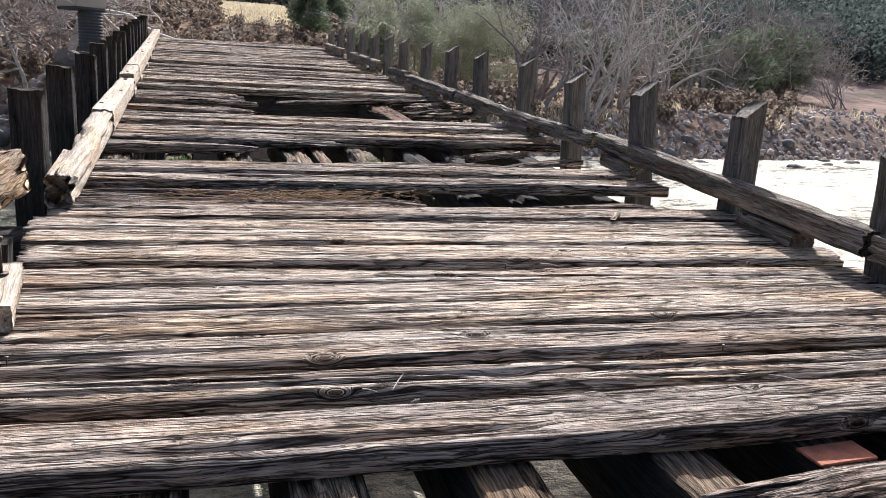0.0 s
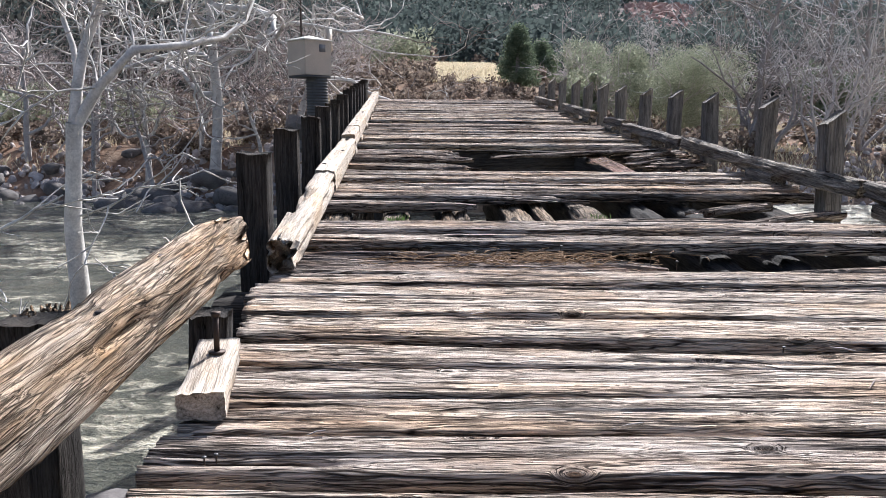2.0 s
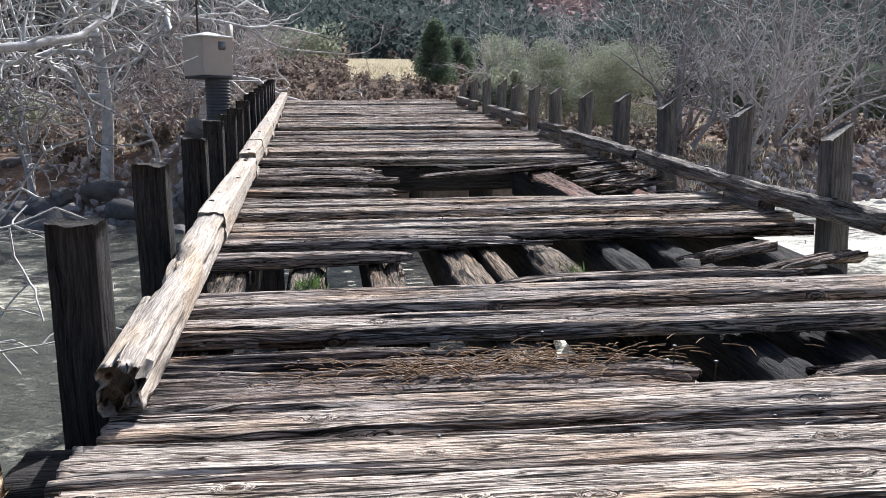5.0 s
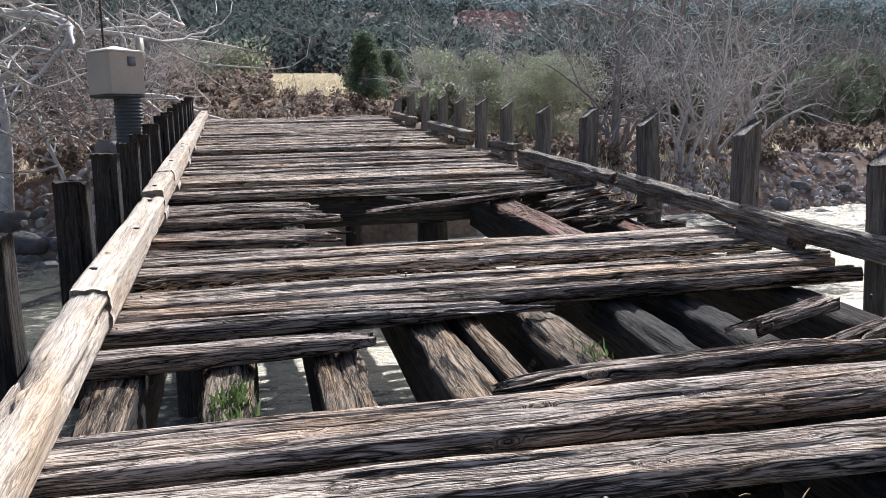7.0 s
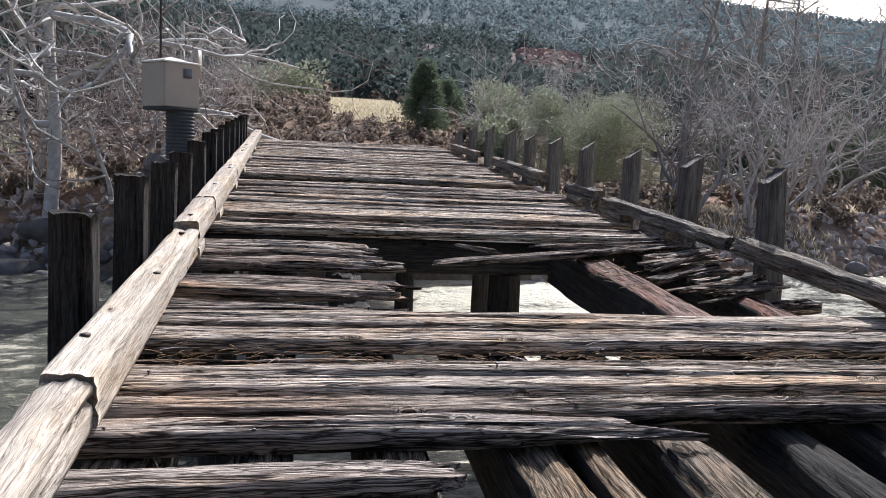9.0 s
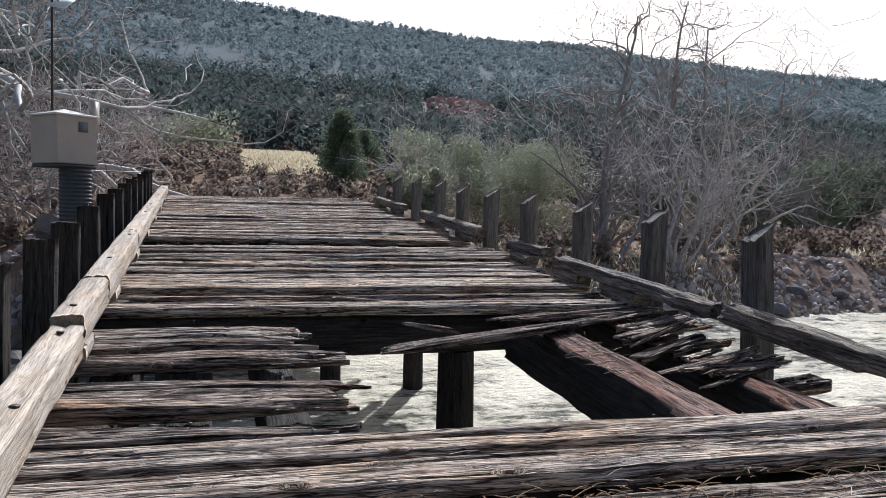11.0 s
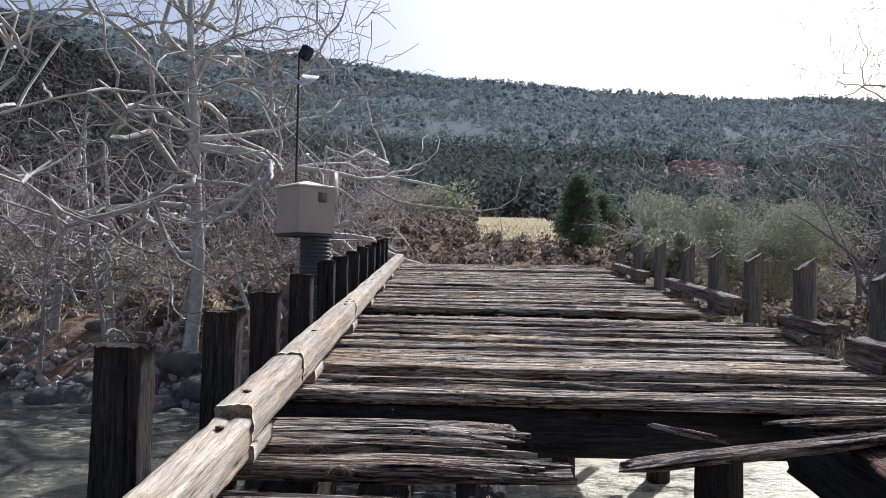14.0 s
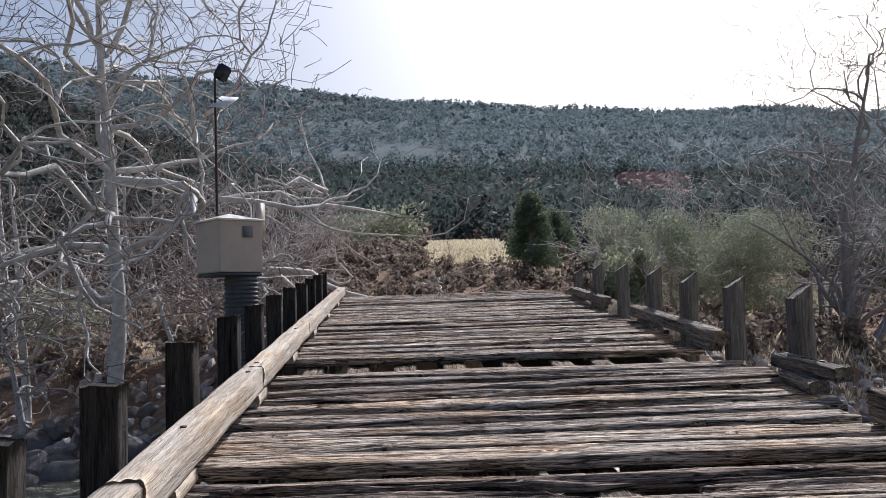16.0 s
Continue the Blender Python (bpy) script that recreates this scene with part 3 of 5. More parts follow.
# front and back edge at x = 0, left end, right end (None: the deck's edge), skew, rot, fray at the ends, drop
PLANKS = [
    (-3.6, -3.28, None, None, -.04, .1, 0, 0, 0), (-3.24, -2.9, None, None, -.04, .1, 0, 0, 0), (-2.86, -2.5, None, None, -.04, .1, 0, 0, 0),
    (-2.46, -2.12, None, None, -.04, .1, 0, 0, 0), (-2.08, -1.74, None, None, -.04, .1, 0, 0, 0), (-1.7, -1.36, None, None, -.04, .1, 0, 0, 0),
    (-1.32, -.98, None, None, -.04, .1, 0, 0, 0), (-.94, -.6, None, None, -.04, .1, 0, 0, 0), (-.56, -.22, None, None, -.04, .1, 0, 0, 0),
    (-.18, .16, None, None, -.04, .1, 0, 0, 0), (.2, .55, None, None, -.04, .1, 0, 0, 0), (.6, .95, None, None, -.04, .2, 0, 0, 0),
    (1.0, 1.3, None, 0.5, -.04, .5, 0, .4, 0), (1.60, 1.93, 1.42, None, .02, .8, .35, 0, -.02),
    (2.24, 2.545, None, None, -.045, .16, .02, .03, 0), (2.625, 2.815, None, None, -.045, .3, .03, .05, .002), (2.90, 3.165, None, None, -.05, .15, .02, .03, 0),
    (3.18, 3.47, None, None, -.035, .05, .02, .03, 0), (3.485, 3.745, None, None, -.035, .08, .03, .03, .004), (3.80, 4.015, None, None, -.07, .12, .02, .04, 0),
    (4.125, 4.40, None, None, -.06, .12, .03, .04, 0), (4.41, 4.68, None, None, -.05, .08, .02, .04, .006), (4.70, 4.98, None, None, -.05, .12, .02, .04, 0),
    (5.0, 5.29, None, None, -.045, .25, .02, .06, 0), (5.33, 5.66, None, 1.84, -.05, .75, .05, .22, -.02), (5.70, 5.93, None, 1.3, -.03, .7, .05, .6, -.02),
    (6.04, 6.34, None, None, -.07, .4, .04, .1, 0), (6.39, 6.76, None, None, -.03, .2, .02, .1, .01),
    (6.80, 7.0, None, -.05, .02, 1.0, .1, .4, -.06), (6.83, 7.03, 1.0, 3.6, .05, .9, .25, .5, -.03),
    (7.53, 7.75, None, .95, .04, .35, .03, .35, 0), (7.92, 8.14, None, 2.05, .0, .3, .02, .6, 0), (8.16, 8.36, None, None, -.02, .6, .02, .1, 0),
    (8.40, 8.72, None, None, -.03, .35, .02, .1, 0), (8.79, 9.06, None, None, -.025, .75, .05, .15, -.075),
    (9.09, 9.38, None, None, -.02, .2, .02, .06, 0), (9.40, 9.69, None, None, -.02, .15, .02, .06, .004),
    (9.76, 10.08, None, .95, -.02, .8, .02, .45, -.03), (10.2, 10.56, None, .98, -.03, .6, .02, .4, -.01), (10.66, 10.9, None, 1.1, -.03, .9, .02, .5, -.06),
    (11.06, 11.36, None, 1.15, -.02, .6, .02, .5, 0), (11.38, 11.68, None, .9, -.03, .62, .02, .4, 0), (11.7, 12.02, None, 1.0, -.03, .5, .02, .4, 0),
    (12.62, 12.86, None, None, -.045, .3, .02, .1, .01), (12.93, 13.2, None, 1.6, -.03, .9, .02, .5, -.04), (12.95, 13.2, 1.9, None, -.04, .6, .4, .1, -.02),
    (13.24, 13.46, None, None, -.04, .7, .02, .1, -.03), (13.56, 13.9, None, None, -.04, .2, .02, .1, .01), (14.0, 14.33, None, None, -.04, .5, .02, .1, -.01),
]
y = 14.39
while y < 28.2:
    if not 16.75 < y < 17.7:
        w = random.uniform(0.27, 0.34)
        PLANKS.append((y, y + w, None, None, -0.035 + random.uniform(-.008, .008), 0.25 + 0.5 * random.random(), 0.03, 0.1, random.uniform(-0.04, 0.016)))
        y += w + random.uniform(0.035, 0.085)
    else:
        y = 17.86
PITCH = math.degrees(math.atan(0.072))
for i, (f, b, x0, x1, skew, rot, fr0, fr1, dz) in enumerate(PLANKS):
    if f > 9.7:
        f, b = f + 0.026, b - 0.024
    elif f > 5.9:
        f, b = f + 0.016, b - 0.014
    mid = (f + b) / 2
    a = left_x(mid) + random.uniform(-0.03, 0.05) if x0 is None else x0
    c = right_x(mid) + random.uniform(-0.06, 0.06) if x1 is None else x1
    close = 1.5 < mid < 13.6
    ob = part("plank", plank_mesh(a, c, b - f, 0.10, i + 1, rot, fr0, fr1, 0.04 if close else 0.08, 0.0085 if close else 0.02), ROTTEN if rot > 0.55 else PLANK, deck)
    ob.matrix_basis = Matrix.Translation((0, mid, deck_z(mid) + dz)) @ pose(0, 0, 0, PITCH + random.uniform(-2.2, 2.2), random.uniform(-0.25, 0.25), math.degrees(skew))

# splintered boards over the broken part
SPLINTS = [((1.0, 11.14, .0), (3.95, 12.28, .02), .2, .9), ((1.35, 12.05, .03), (2.05, 11.55, .0), .05, .5), ((2.2, 12.12, -.01), (4.1, 12.5, .0), .22, .6),
           ((2.95, 11.5, -.04), (4.15, 11.95, -.02), .24, .9), ((3.05, 11.15, -.06), (4.1, 11.5, -.04), .22, .9), ((3.1, 10.75, -.1), (4.15, 11.05, -.05), .26, .9), ((3.3, 10.35, -.12), (4.25, 10.6, -.1), .25, .9),
           ((2.35, 7.2, .0), (3.45, 7.62, .03), .14, .7), ((2.75, 7.05, -.06), (3.95, 7.4, .0), .16, .9), ((1.15, 6.77, -.03), (1.75, 6.98, -.03), .1, .6), ((2.1, 5.42, -.05), (3.7, 5.5, -.03), .16, .9)]
for i, (p, q, w, rot) in enumerate(SPLINTS):
    p, q = Vector((p[0], p[1], deck_z(p[1]) + p[2])), Vector((q[0], q[1], deck_z(q[1]) + q[2]))
    d = q - p
    ob = part("plank", plank_mesh(0, d.length, w, 0.06, 90 + i, rot, 0.25, 0.25, 0.03, 0.011), ROTTEN, deck, "splintered broken plank")
    ob.matrix_basis = Matrix.Translation(p) @ d.to_track_quat("X", "Z").to_matrix().to_4x4()

rnd = random.Random(31)
for i in range(20):
    f = i / 19
    q = Vector((rnd.uniform(3.75, 4.05), 12.25 - 1.7 * f + rnd.gauss(0, .05), 0))
    L = rnd.uniform(0.55, 1.15)
    p = q + Vector((-L, -L * rnd.uniform(0.15, 0.55), 0))
    p.z, q.z = deck_z(p.y) - rnd.uniform(0.03, 0.1), deck_z(q.y) + rnd.uniform(-0.06, 0.03)
    d = q - p
    ob = part("plank", plank_mesh(0, d.length, rnd.uniform(0.05, 0.13), 0.035, 130 + i, rnd.uniform(.6, 1.0), 0.3, 0.12, 0.03, 0.009), PLANK if i % 3 == 0 else ROTTEN, deck, "splintered broken plank")
    ob.matrix_basis = Matrix.Translation(p) @ d.to_track_quat("X", "Z").to_matrix().to_4x4() @ pose(0, 0, 0, rnd.uniform(-25, 25), 0, 0)

# ---- under the deck: stringers, caps, piles ----
frame_ob = thing("bridge_frame", (1.7, 12, -1.6), "dark rotting timber stringers, caps and round piles under the deck", "bridge frame", kind="structure")
DECK_UNDER = -0.105


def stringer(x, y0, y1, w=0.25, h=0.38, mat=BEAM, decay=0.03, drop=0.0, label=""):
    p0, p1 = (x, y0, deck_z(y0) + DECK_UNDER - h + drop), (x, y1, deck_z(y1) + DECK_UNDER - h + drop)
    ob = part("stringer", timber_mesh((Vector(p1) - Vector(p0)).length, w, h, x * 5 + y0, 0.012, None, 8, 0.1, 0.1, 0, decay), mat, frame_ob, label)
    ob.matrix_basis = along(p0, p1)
    # Tarred sides, worn pale tops; side colour also has the under-deck shade painted in.
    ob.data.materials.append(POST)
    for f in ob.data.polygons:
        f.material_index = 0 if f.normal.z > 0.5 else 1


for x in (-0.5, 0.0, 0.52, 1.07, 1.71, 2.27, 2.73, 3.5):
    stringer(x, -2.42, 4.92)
    # spans at the open gaps use the darker timber
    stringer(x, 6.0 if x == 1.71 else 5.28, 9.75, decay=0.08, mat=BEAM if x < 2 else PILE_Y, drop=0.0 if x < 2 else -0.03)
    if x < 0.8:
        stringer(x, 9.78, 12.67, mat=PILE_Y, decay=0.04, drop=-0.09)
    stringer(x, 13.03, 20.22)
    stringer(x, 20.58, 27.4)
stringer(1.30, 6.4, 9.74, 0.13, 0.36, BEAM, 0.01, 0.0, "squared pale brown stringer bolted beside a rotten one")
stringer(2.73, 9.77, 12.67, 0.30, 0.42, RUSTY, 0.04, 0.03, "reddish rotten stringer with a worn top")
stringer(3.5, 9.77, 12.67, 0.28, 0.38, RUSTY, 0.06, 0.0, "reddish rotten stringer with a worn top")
for y in (-2.6, 5.1, 12.85, 20.4, 27.6):
    cap = part("cap_beam", timber_mesh(5.3, 0.34, 0.34, y + 2, 0.012, 40, 6), POST, frame_ob, "dark squared cap beam")
    cap.matrix_basis = along((-0.95, y, deck_z(y) - 0.45), (4.5, y, deck_z(y) - 0.45))
    for x in (-0.6, 2.21, 3.75) if 12 < y < 21 else (-0.6, 0.85, 2.21, 3.75):
        base = float(ground_z(x, y)) - 0.4
        h = deck_z(y) - 0.45 - base
        lines = [[(Vector((x, y, base + h * k / 10)), 0.2 - 0.004 * k) for k in range(11)]]
        part("pile", tubes(lines, 18), PILE, frame_ob, "dark round timber pile")

# ---- rail posts ----
def post(name_label, x, y, top, w, mat, seed, slant, lean, group):
    z0 = deck_z(y) - 0.75
    h = deck_z(y) + top - z0
    ob = part("rail_post", timber_mesh(h, w, w, seed, 0.009, 14, 7, 0.02, 0.02, slant, 0.012), mat)
    ob.matrix_basis = Matrix.Translation((x, y + w / 2, z0)) @ pose(0, 0, 0, 90 + lean[0], lean[1], 0)
    ob["label"], ob["category"], ob["group"] = name_label, "bridge post", group
    return ob


RIGHT_POSTS = [(.75, .74), (2.2, .74), (3.5, .76), (5.06, .77), (6.46, .773), (8.02, .735), (9.76, .79), (11.29, .78), (12.86, .775), (14.32, .755), (15.8, .76), (17.32, .76), (18.73, .75), (20.13, .775), (21.8, .78), (23.7, .735), (25.6, .57)]
for i, (y, top) in enumerate(RIGHT_POSTS):
    post("square weathered grey timber post with a slanted top", right_post_x(y) + .01, y, top, 0.185, POST_PALE, 20 + i, 0.13, (random.uniform(-2, 2), random.uniform(-1.5, 1.5)), "posts along the chamfered rail")
for i, y in enumerate((5.53, 7.16, 8.93, 10.35, 11.75, 12.92, 14.5, 16.1, 17.5, 19.0, 20.5, 22.0, 23.5, 25.0, 26.5)):
    post("square black tarred timber post with a flat top", -0.79 - 0.024 * (y - 5), y, 0.655 + random.uniform(-.02, .03), 0.185, POST, 50 + i, random.uniform(-0.015, 0.015), (random.uniform(-1, 1), random.uniform(-1, 1)), "posts along the tarred rail")
post("square black tarred timber post under the broken rail", -0.93, 2.45, 0.30, 0.25, POST, 71, 0.02, (0, 0), "posts along the tarred rail")
post("short leaning black post beside the deck", -0.79, 4.15, 0.12, 0.16, POST, 72, 0.02, (3, 3), "posts along the tarred rail")
post("square black tarred timber post under the broken rail", -0.9, 0.6, 0.2, 0.25, POST, 73, 0.02, (0, 0), "posts along the tarred rail")

post("broken black post with a rotten hollow top", -1.40, 3.85, 0.17, 0.25, POST, 74, 0.02, (0, 0), "posts along the tarred rail")
rot = []
rnd = random.Random(12)
for k in range(26):
    a, q = rnd.uniform(0, 6.28), rnd.uniform(0.4, 1.0)
    p = Vector((-1.40 + 0.11 * q * math.cos(a), 3.97 + 0.11 * q * math.sin(a), deck_z(3.85) + 0.14))
    rot.append([(p, rnd.uniform(.008, .02)), (p + Vector((rnd.gauss(0, .012), rnd.gauss(0, .012), rnd.uniform(.01, .045))), .006)])
tagged(part("rotten_splinters", tubes(rot, 4), BEAM), "brown rotten wood slivers on a broken post", "splinters", kind="stuff")

# ---- curbs and rails ----
def curb(label, p0, p1, w, h, mat, seed, decay=0.03, fray=(0.03, 0.03), holes=(), name="curb_timber", sag=0.0):
    p0, p1 = Vector(p0), Vector(p1)
    L = (p1 - p0).length
    m = timber_mesh(L, w, h, seed, 0.008, int(L / 0.05), 8, fray[0], fray[1], 0, decay, sag)
    ob = part(name, m, mat)
    ob.matrix_basis = along(p0, p1)
    tagged(ob, label, "bridge curb")
    for k, (s, dx) in enumerate(holes):
        bm = bmesh.new()
        bmesh.ops.create_cone(bm, cap_ends=True, segments=10, radius1=0.018, radius2=0.022, depth=0.012)
        o = part("bolt_hole", bm, IRON, ob, "dark rusted bolt hole")
        o.matrix_parent_inverse = Matrix()
        o.matrix_basis = Matrix.Translation((dx, s, h + (0.001 if decay < 0.05 else -0.012)))
    return ob


def on_deck(x, y, w):
    return (x, y, deck_z(y) + w)


def lcx(y):
    return left_x(y) + 0.10


curb("bleached rotting timber curb with a decayed end", on_deck(lcx(5.2) + .0, 5.15, .0), on_deck(lcx(7.9), 7.9, .03), 0.17, 0.185, CURB, 3, 0.12, (0.3, 0.0), ((1.0, .02), (2.1, -.03)))
curb("bleached pale timber curb with bolt holes", on_deck(lcx(7.92), 7.92, .03), on_deck(lcx(11.0), 11.0, .03), 0.185, 0.2, CURB, 4, 0.02, (0.0, 0.02), ((.45, -.05), (1.6, .04), (2.9, .0)))
curb("pale squared timber curb with bolt holes", on_deck(lcx(11.02), 11.02, .085), on_deck(lcx(12.4), 12.4, .085), 0.185, 0.2, CURB, 5, 0.012, (0.015, 0.01), ((.28, .0),))
curb("pale squared timber curb with bolt holes", on_deck(lcx(12.42), 12.42, .085), on_deck(lcx(15.6), 15.6, .085), 0.185, 0.205, CURB, 18, 0.012, (0.01, 0.02), ((1.0, .0), (2.9, .02)))
curb("pale squared timber curb with bolt holes", on_deck(lcx(15.63), 15.63, .085), on_deck(lcx(19.4), 19.4, .085), 0.185, 0.2, CURB, 6, 0.012, (0.02, 0.02), ((.2, .0), (2.9, .02)))
curb("pale squared timber curb with bolt holes", on_deck(lcx(19.42), 19.42, .085), on_deck(lcx(27.7), 27.7, .06), 0.185, 0.19, CURB, 7, 0.012, (0.02, 0.06), ((1.0, .0), (4.0, .02), (7.0, 0)))
for yb in (11.05, 12.9, 15.35, 17.6, 20, 22.5, 25):
    b = part("curb_block", timber_mesh(0.42, 0.165, 0.087, yb, 0.003, 5, 3), CURB)
    b.matrix_basis = along(on_deck(lcx(yb) + .015, yb, 0.0), on_deck(lcx(yb + .4) + .015, yb + .4, 0.0))
    tagged(b, "pale wooden block under the curb", "wood block", "blocks under the curb")

curb("long broken split timber rail, golden and grey", (-0.93, -0.6, 0.215), (-0.635, 4.07, 0.60), 0.175, 0.19, RAIL, 8, 0.07, (0.1, 0.2), ((1.4, .03), (2.5, -.04), (3.4, .03), (4.0, -.05)), "broken_rail")
blk = part("curb_block", timber_mesh(0.56, 0.165, 0.1, 9, 0.006, 12, 8, 0.02, 0.02, 0, 0.02), CURB)
blk.matrix_basis = along(on_deck(-0.575, 3.24, 0.0), on_deck(-0.635, 3.8, 0.0))
tagged(blk, "pale wooden curb block on the deck's edge", "wood block")
bolt = thing("iron_bolt", (-0.605, 3.62, deck_z(3.62) + 0.098), "dark upright iron bolt standing in the pale block", "bolt")
bm = bmesh.new()
bmesh.ops.create_cone(bm, cap_ends=True, segments=12, radius1=0.011, radius2=0.011, depth=0.15, matrix=Matrix.Translation((-0.605, 3.62, deck_z(3.62) + 0.17)))
part("shank", bm, IRON, bolt)
bm = bmesh.new()
bmesh.ops.create_cone(bm, cap_ends=True, segments=16, radius1=0.016, radius2=0.02, depth=0.018, matrix=Matrix.Translation((-0.605, 3.62, deck_z(3.62) + 0.25)))
part("head", bm, IRON, bolt)
bm = bmesh.new()
bmesh.ops.create_cone(bm, cap_ends=True, segments=16, radius1=0.032, radius2=0.032, depth=0.006, matrix=Matrix.Translation((-0.605, 3.62, deck_z(3.62) + 0.105)))
part("washer", bm, IRON, bolt)


def rcx(y):
    return interp(y, [(-6, 3.45), (3.4, 3.76), (7.2, 3.92), (9, 3.84), (11, 3.79), (14, 3.76), (15, 3.8), (17.3, 3.93), (28, 4.02)])


curb("grey weathered timber curb on spacer blocks", on_deck(rcx(-3), -3, .12), on_deck(rcx(3.5), 3.5, .12), 0.17, 0.15, GREY, 11, 0.05, (.03, .03), ((.8, 0), (2.2, .02)))
curb("grey weathered timber curb on spacer blocks", on_deck(rcx(3.53), 3.53, .12), on_deck(rcx(7.1), 7.1, .12), 0.17, 0.15, GREY, 12, 0.05, (.03, .1), ((.6, .02), (2.4, 0)))
curb("long sagging rotten grey timber curb", on_deck(rcx(7.12) + .02, 7.12, .11), on_deck(rcx(11.2), 11.2, .11), 0.18, 0.15, GREY, 13, 0.10, (.12, .12), ((.7, .02), (2.6, 0)), "curb_timber", 0.04)
curb("long rotten grey timber curb with a squared end", on_deck(rcx(11.2), 11.22, .108), on_deck(rcx(14.1), 14.1, .108), 0.18, 0.125, GREY, 14, 0.06, (.12, .01), ((.9, .02), (2.6, 0)))
curb("short grey curb piece lying askew on a block", on_deck(3.95, 14.86, .108), on_deck(3.84, 15.72, .108), 0.17, 0.12, GREY, 15, 0.02, (.01, .01), ((.3, .02),))
curb("grey weathered timber curb between posts", on_deck(rcx(17.2), 17.2, .085), on_deck(rcx(20.6), 20.6, .085), 0.18, 0.16, GREY, 16, 0.04, (.01, .05), ((.7, .02), (2.6, 0)))
curb("grey weathered timber curb by the far end", on_deck(rcx(22.3), 22.3, .085), on_deck(rcx(25.2), 25.2, .085), 0.18, 0.15, GREY, 17, 0.04, (.03, .03), ((.8, 0), (2.2, .02)))
for k, yb in enumerate((1.5, 4.1, 6.3, 8.6, 12.4, 13.5, 14.95, 17.4, 19.6, 22.6, 24.4)):
    b = part("spacer_block", timber_mesh(0.6, 0.17, 0.112 if yb < 16 else 0.09, yb, 0.005, 10, 5, .02, .02, 0, .02), GREY)
    b.matrix_basis = along(on_deck(rcx(yb), yb, -0.004), on_deck(rcx(yb + .6), yb + .6, -0.004))
    tagged(b, "grey wooden spacer block under the curb", "wood block", "spacer blocks")


# ---- gauge house beside the bridge ----
def gauge_house():
    x, y, z = -2.66, 23.4, 2.45
    g = thing("gauge_house", (x, y, z), "beige metal gauge shelter with a pyramid roof on a corrugated well", "gauge shelter")
    turn = Matrix.Translation((x, y, z)) @ pose(0, 0, 0, 0, 0, 42)
    part("body", moved(box(0.86, 0.86, 0.92, 0.012), turn), BEIGE, g, smooth=False)
    bm = bmesh.new()
    w, h = 0.47, 0.13
    vs = [bm.verts.new(p) for p in ((-w, -w, .92), (w, -w, .92), (w, w, .92), (-w, w, .92), (-w, -w, .95), (w, -w, .95), (w, w, .95), (-w, w, .95), (0, 0, .95 + h))]
    for f in ((3, 2, 1, 0), (0, 1, 5, 4), (1, 2, 6, 5), (2, 3, 7, 6), (3, 0, 4, 7), (4, 5, 8), (5, 6, 8), (6, 7, 8), (7, 4, 8)):
        bm.faces.new([vs[i] for i in f])
    part("roof", moved(bm, turn), ROOFING, g, "pale pyramid roof", smooth=False)
    bm = box(0.2, 0.02, 0.2, 0.004)
    part("hatch", moved(bm, turn @ Matrix.Translation((0.12, -0.442, 0.62))), HATCH, g, "small grey-blue hatch")
    part("conduit_box", moved(box(0.17, 0.15, 0.62, 0.01), turn @ Matrix.Translation((0.51, -0.2, 0.66))), BEIGE, g, "beige upright vent box")
    part("platform", moved(box(0.84, 0.84, 0.07, 0.01), turn @ Matrix.Translation((0, 0, -0.075))), STEEL, g)
    lines = []
    zb = float(ground_z(x, y)) - 0.3
    n = 260
    prof = [(zb + (z - 0.08 - zb) * i / n, 0.30 + 0.014 * math.sin(i * 1.57)) for i in range(n + 1)]
    verts, faces, k = [], [], 20
    for zz, r in prof:
        for j in range(k):
            verts.append((x + 0.2 + r * math.cos(2 * math.pi * j / k), y + r * math.sin(2 * math.pi * j / k), zz))
    for i in range(n):
        for j in range(k):
            faces.append((i * k + j, i * k + (j + 1) % k, (i + 1) * k + (j + 1) % k, (i + 1) * k + j))
    part("corrugated_well", (verts, faces), STEEL, g, "corrugated steel well pipe")


gauge_house()
mast = thing("antenna_mast", (-2.87, 23.4, 3.5), "thin dark antenna mast above the gauge shelter", "mast")
part("pole", tubes([[(Vector((-2.87, 23.4, 3.5)), .026), (Vector((-2.87, 23.4, 5.0)), .024), (Vector((-2.87, 23.4, 6.15)), .02)]], 8), IRON, mast)
pan = part("solar_panel", moved(box(0.46, 0.34, 0.025, 0.004), Matrix.Translation((-2.7, 23.35, 5.58)) @ pose(0, 0, 0, 42, 12, -35)), WHITE, mast, "small tilted bright solar panel")
part("antenna", moved(box(0.26, 0.1, 0.3, 0.03), Matrix.Translation((-2.8, 23.4, 6.02)) @ pose(0, 0, 0, 20, 30, 10)), BLACK, mast, "dark box antenna")
part("bracket", tubes([[(Vector((-2.87, 23.4, 5.7)), .012), (Vector((-2.72, 23.36, 5.6)), .012)]], 6), IRON, mast)
pipe = part("handrail_pipe", tubes([[(Vector((-2.4, 23.1, 2.33)), .011), (Vector((-1.2, 25.4, 2.42)), .011)]], 8), STEEL)
tagged(pipe, "thin grey pipe from the shelter to the bridge", "pipe")


